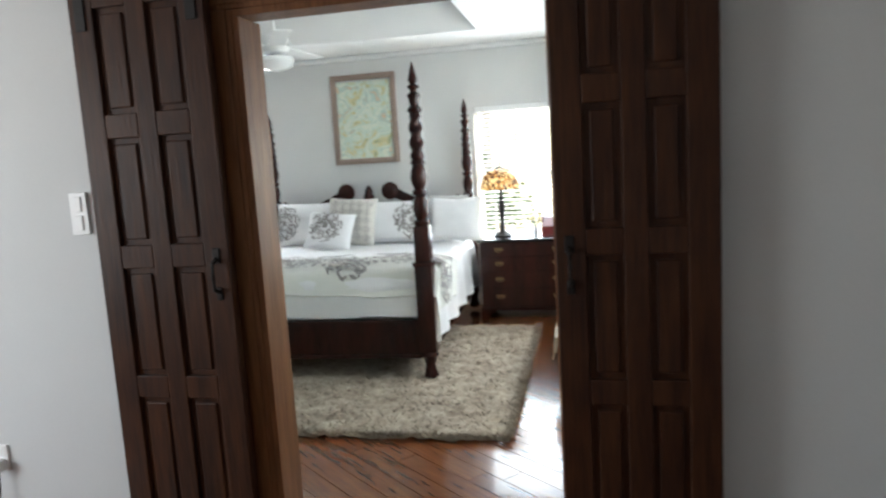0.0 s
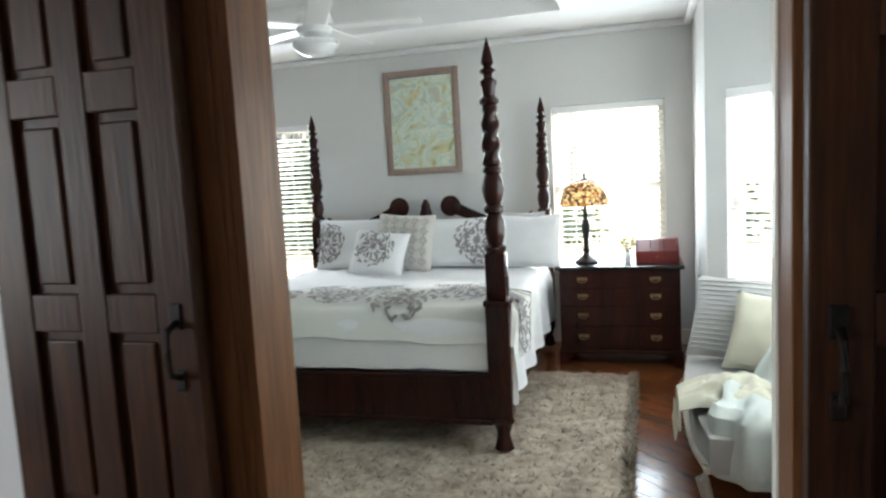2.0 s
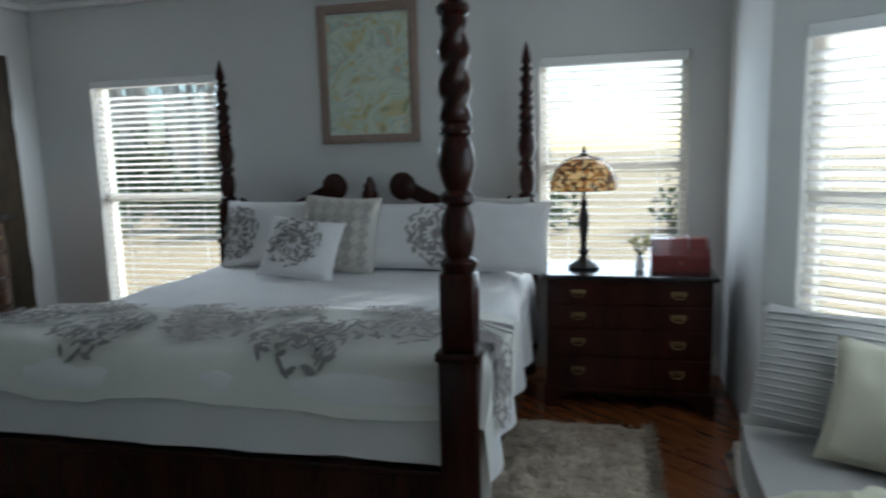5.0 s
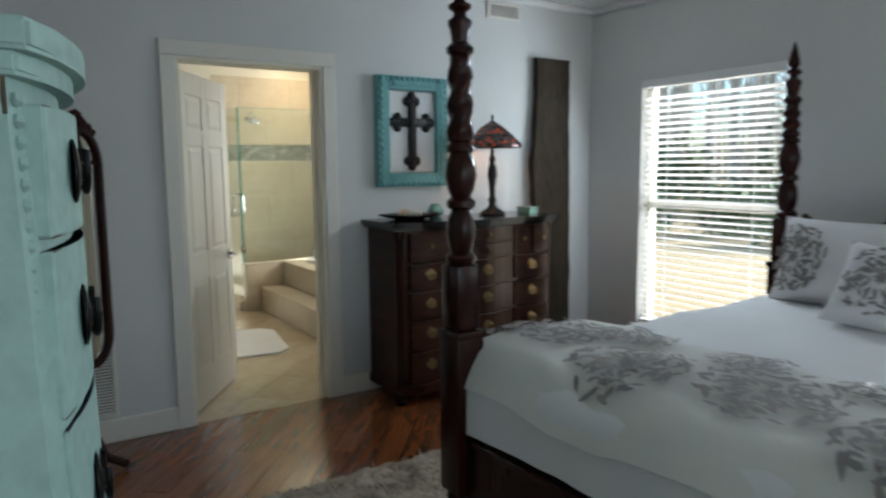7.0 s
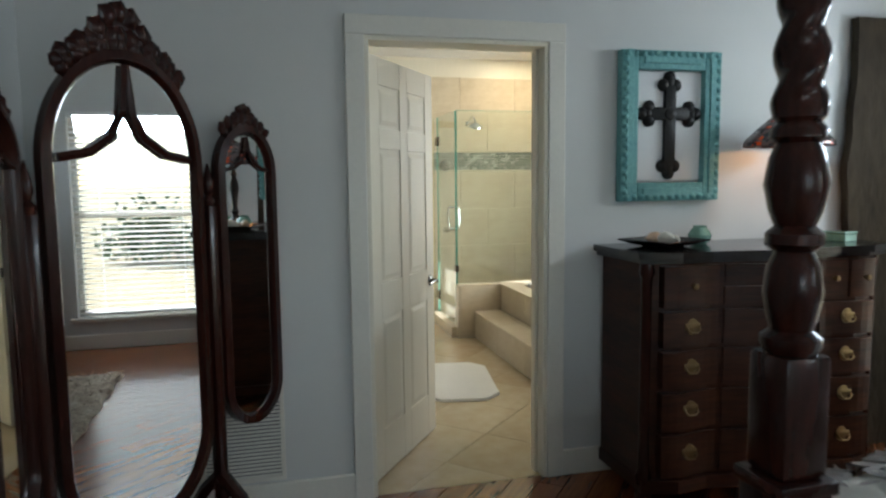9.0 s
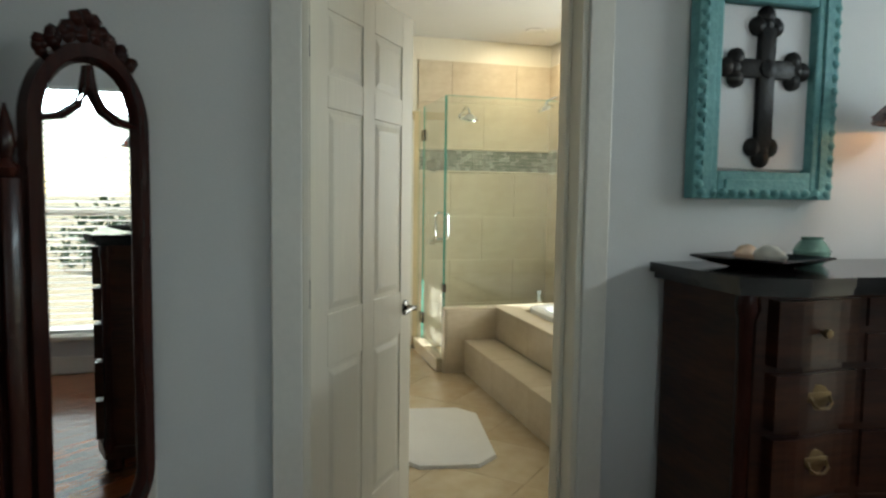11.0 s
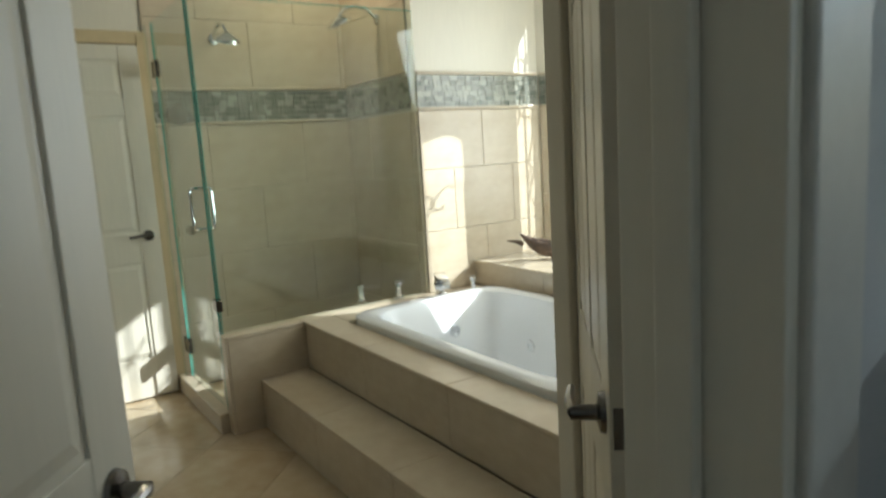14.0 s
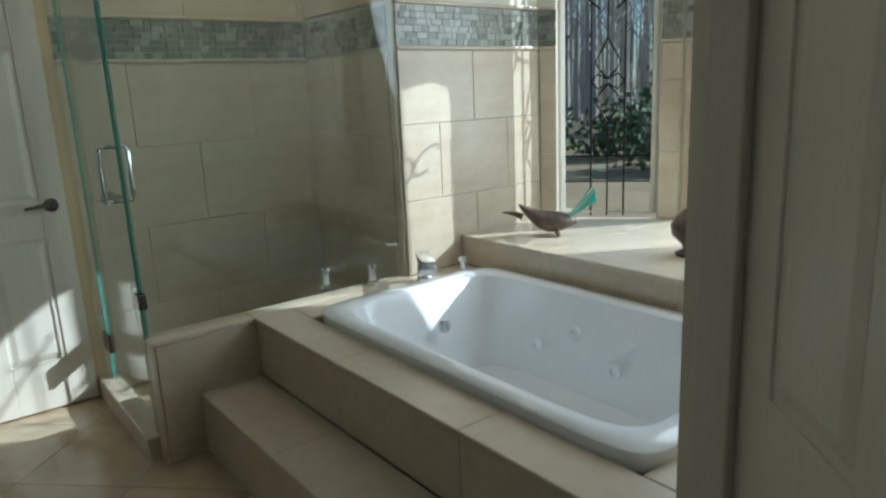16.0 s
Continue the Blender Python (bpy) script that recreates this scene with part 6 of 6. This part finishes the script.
add_tube(bm, [(0.15, 0, 0.12), (0.2, 0, 0.14), (0.27, 0, 0.15)], 0.022, 8, 0.2)
for y in (-0.05, 0.05):
    add_tube(bm, [(-0.05, y, 0.05), (-0.06, y, 0.0)], 0.014, 6)
finish(bm, "body", DRIFT, t, True)
bm = bmesh.new()
for k in range(7):
    a = -0.75 + k * 0.25
    add_sheet(bm, lambda u, v: (-0.12 - 0.15 * u, (v - 0.5) * 0.10 * (0.4 + u) + 0.13 * u * math.sin(a), 0.10 + 0.17 * u * math.cos(a) + 0.01 * math.sin(v * 3.1)), 4, 4, 0.005)
finish(bm, "tail", material("aqua_glass_tail", (0.12, 0.62, 0.5), 0.15, vary=0.2, bump=0.1, coat=0.5), t, True, "aqua glass fan tail")
t.scale = (0.82, 0.82, 0.82)
t = thing("shell_ornament", -7.02, 6.98, LZ, 0, "dark ornate shell ornament on a small stand on the ledge", "ornament")
bm = bmesh.new()
add_lathe(bm, [(0.05, 0), (0.055, 0.012), (0.02, 0.03), (0.03, 0.05), (0.07, 0.09), (0.075, 0.13), (0.05, 0.17), (0.015, 0.2), (0.004, 0.23)], 14)
finish(bm, "shell", DRIFT, t, True)

# bath mat
t = thing("bath_mat", -6.64, 4.69, 0.0, -9, "white cotton bath mat on the stone floor", "bath mat")
bm = bmesh.new()
vs = [(-0.56, -0.15), (-0.44, -0.26), (0.24, -0.26), (0.36, -0.15), (0.36, 0.15), (0.24, 0.26), (-0.44, 0.26), (-0.56, 0.15)]
lo = [bm.verts.new((x, y, 0.001)) for x, y in vs]
hi = [bm.verts.new((x * 0.985, y * 0.985, 0.018)) for x, y in vs]
bm.faces.new(hi)
for i in range(8):
    bm.faces.new((lo[i], lo[(i + 1) % 8], hi[(i + 1) % 8], hi[i]))
finish(bm, "mat", MAT, t)

# ---- pieces of floors and walls ----


def clipped(bm, x0, x1, y0, y1):
    for co, no in (((x0, 0, 0), (-1, 0, 0)), ((x1, 0, 0), (1, 0, 0)), ((0, y0, 0), (0, -1, 0)), ((0, y1, 0), (0, 1, 0))):
        r = bmesh.ops.bisect_plane(bm, geom=bm.verts[:] + bm.edges[:] + bm.faces[:], plane_co=co, plane_no=no, clear_outer=True)
        edges = [e for e in r["geom_cut"] if isinstance(e, bmesh.types.BMEdge)]
        if len(edges) > 2:
            bmesh.ops.contextual_create(bm, geom=edges)


# hardwood planks, laid on the slant
floor = tagged(new("floor"), "red-brown polished hardwood plank floor of the bedroom", kind="structure")
PW, PL, ANG = 0.125, 1.7, -40
rows, k = int(7.5 / PW), 0
rest = bmesh.new()
for i in range(-rows // 2, rows // 2 + 1):
    shift = rng.uniform(0, PL)
    for j in range(-4, 5):
        m = pose(-2.2, 4.4, 0, 0, 0, ANG) @ pose(j * PL + shift - PL / 2, i * PW, 0)
        bm = bmesh.new()
        add_box(bm, 0.0008, PL - 0.0008, 0.0008, PW - 0.0008, -0.018, 0.0)
        for v in bm.verts:
            if v.co.z > -0.001:
                v.co.x += 0.0012 if v.co.x < PL / 2 else -0.0012
                v.co.y += 0.0012 if v.co.y < PW / 2 else -0.0012
        bm.transform(m)
        clipped(bm, -5.10, 0.80, 2.35, 7.02)
        if len(bm.faces) < 5:
            bm.free()
            continue
        inv = m.inverted()
        bm.transform(inv)
        o = finish(bm, "plank", PLANK, floor)
        o.matrix_basis = m
        k += 1
setting("floor_hall", [(-4.86, 1.86, -2.06, 2.345, -0.018, 0.0)], PLANK, "hardwood floor of the hall")

# travertine floor tiles in the bathroom
floor2 = tagged(new("floor_bath"), "polished cream travertine tile floor of the bathroom", kind="structure")
S = 0.46
for i in range(-9, 10):
    for j in range(-9, 10):
        m = pose(-7.0, 4.6, 0, 0, 0, 45) @ pose(i * S, j * S, 0)
        bm = bmesh.new()
        add_box(bm, 0.0015, S - 0.0015, 0.0015, S - 0.0015, -0.012, 0.0)
        bm.transform(m)
        clipped(bm, -8.95, -5.09, 2.5, 5.60)
        if len(bm.faces) < 5:
            bm.free()
            continue
        bm.transform(m.inverted())
        o = finish(bm, "tile", TRAVFLOOR, floor2)
        o.matrix_basis = m


def tile_run(parent, m, w, h, tw, th, mat=TRAV, name="tile", stagger=0.5, thick=0.012):
    """Tiles over a face w by h; m puts x along it, z up, -y outwards."""
    meshes = {}
    r, z = 0, 0.0
    while z < h - 0.01:
        hh = min(th, h - z)
        x = -tw * stagger * (r % 2)
        while x < w - 0.005:
            a, b = max(0, x), min(w, x + tw)
            key = (round(b - a, 4), round(hh, 4))
            if b - a > 0.01:
                if key not in meshes:
                    bm = bmesh.new()
                    g = 0.001
                    lo = [bm.verts.new(p) for p in ((g, 0, g), (b - a - g, 0, g), (b - a - g, 0, hh - g), (g, 0, hh - g))]
                    e = 0.0022
                    hi = [bm.verts.new(p) for p in ((g + e, -thick, g + e), (b - a - g - e, -thick, g + e), (b - a - g - e, -thick, hh - g - e), (g + e, -thick, hh - g - e))]
                    mid = [bm.verts.new((p.co.x, -thick + 0.0015, p.co.z)) for p in lo]
                    bm.faces.new(hi)
                    for p, q in ((lo, mid), (mid, hi)):
                        for i in range(4):
                            bm.faces.new((p[i], p[(i + 1) % 4], q[(i + 1) % 4], q[i]))
                    o = finish(bm, name, mat, parent)
                    meshes[key] = o.data
                else:
                    o = new(name, meshes[key])
                    o.parent = parent
                o.matrix_basis = m @ pose(a, 0, z)
            x += tw
        z += hh
        r += 1


def mosaic(parent, m, w, h):
    """A band of small glass sticks, joined by colour lots."""
    lots = [bmesh.new() for _ in range(4)]
    rr = random.Random(9)
    n = 6
    for i in range(n):
        x = -rr.uniform(0, 0.05)
        while x < w:
            l = rr.choice((0.03, 0.045, 0.06))
            a, b = max(0, x), min(w, x + l - 0.002)
            if b - a > 0.004:
                add_box(rr.choice(lots), a, b, -0.010 - rr.uniform(0, 0.002), 0, h * i / n + 0.001, h * (i + 1) / n - 0.001)
            x += l
    for bm in lots:
        bm.transform(m)
        finish(bm, "mosaic_band", MOSAIC, parent, False, "grey-green glass mosaic", "stuff")


shower = tagged(new("tile_cladding"), "cream travertine wall tiles with a mosaic band", kind="structure")
B0, B1 = 1.575, 1.755
back = pose(-8.957, 5.06, 0, 0, 0, 90)
tile_run(shower, back, 1.24, B0 - 0.02, 0.6, 0.39)
tile_run(shower, back @ pose(0, 0, B1 + 0.02), 1.24, 0.75, 0.6, 0.39)
mosaic(shower, back @ pose(0, 0, B0), 1.24, B1 - B0)
end = pose(-8.945, 6.298, 0)
tile_run(shower, end, 0.79, B0 - 0.02, 0.6, 0.39)
tile_run(shower, end @ pose(0, 0, B1 + 0.02), 0.79, 0.75, 0.6, 0.39)
mosaic(shower, end @ pose(0, 0, B0), 0.79, B1 - B0)
# bay: side wall facing the tub, and the strips beside the windows
side_ = pose(SX + 0.002, 6.30, DZ, 0, 0, 90)
tile_run(shower, side_, 0.91, B0 - DZ - 0.02, 0.45, 0.36)
mosaic(shower, side_ @ pose(0, 0, B0 - DZ), 0.91, B1 - B0)
tile_run(shower, pose(SX - 0.05, 6.298, DZ), 0.05, B0 - DZ - 0.02, 0.6, 0.36)
for z in (B0 - 0.018, B1 + 0.002):
    box("tile_liner", (SX + 0.002, SX + 0.024, 6.30, 7.21, z, z + 0.018), TRAV, shower, 0.006)
    box("tile_liner", (-8.956, -8.938, 5.06, 6.30, z, z + 0.018), TRAV, shower, 0.006)
for wm, wl, (ha, hb) in BAYS:
    for a, b in ((0.012, ha - 0.001), (hb + 0.001, wl - 0.012)):
        pm = wm @ pose(a, -0.002, LZ)
        tile_run(shower, pm, b - a, B0 - LZ - 0.02, 0.5, 0.36)
        mosaic(shower, pm @ pose(0, 0, B0 - LZ), b - a, B1 - B0)
        for z in (B0 - 0.018, B1 + 0.002):
            o = box("tile_liner", (a, b, -0.024, -0.002, z, z + 0.018), TRAV, shower, 0.006)
            o.matrix_basis = wm
# tub surround: risers, step and deck slabs
deck = tagged(new("tub_cladding"), "polished cream travertine slabs of the tub deck and step", kind="structure")
tile_run(deck, pose(KX, FY, 0.252), 1.95, DZ - 0.02 - 0.252, 0.65, 0.6, stagger=0)
tile_run(deck, pose(KX + 0.012, 5.248, 0), 1.94, 0.23, 0.65, 0.6, stagger=0)
tile_run(deck, pose(KX + 0.002, 5.09, 0, 0, 0, 90), 0.41, DZ - 0.02, 0.6, 0.6, stagger=0)
tile_run(deck, pose(SX - 0.05, 5.088, 0), 0.115, DZ - 0.02, 0.6, 0.6, stagger=0)
tile_run(deck, pose(SX, EY - 0.002, DZ), 2.0, LZ - 0.02 - DZ, 0.62, 0.6, stagger=0)


def slab(x0, x1, y0, y1, z):
    return box("slab", (x0 + 0.001, x1 - 0.001, y0 + 0.001, y1 - 0.001, z - 0.02, z), TRAV, deck, 0.004)


def ledge_slab(pts):
    """A slab of the window ledge, cut to the bay's plan."""
    bm = bmesh.new()
    add_prism(bm, pts, 0.02, Matrix(((1, 0, 0, 0), (0, 0, 1, 0), (0, 1, 0, LZ - 0.02), (0, 0, 0, 1))))
    bmesh.ops.bevel(bm, geom=bm.edges[:], offset=0.004, segments=2, affect="EDGES")
    return finish(bm, "slab", TRAV, deck)


for i in range(3):
    x = KX + 0.005 + i * 0.65
    slab(x, x + 0.65, 5.232, FY - 0.013, 0.25)
    slab(x, x + 0.65, FY - 0.022, 5.655, DZ)
ledge_slab([(SX + 0.012, EY - 0.025), (-7.521, EY - 0.025), (-7.521, 7.63), (-8.088, 7.21)])
ledge_slab([(-7.519, EY - 0.025), (-6.801, EY - 0.025), (-6.801, 7.646), (-7.519, 7.646)])
ledge_slab([(-6.799, EY - 0.025), (-6.10, EY - 0.025), (-5.92, 7.16), (-6.41, 7.646), (-6.799, 7.646)])
slab(SX - 0.05, KX + 0.018, 5.075, FY - 0.022, DZ)
slab(SX - 0.05, KX + 0.005, FY - 0.022, EY - 0.016, DZ)
slab(KX + 0.005, -7.86, 5.655, EY - 0.016, DZ)
slab(-6.30, -6.10, 5.655, EY - 0.016, DZ)
slab(-7.86, -6.30, 6.60, EY - 0.016, DZ)
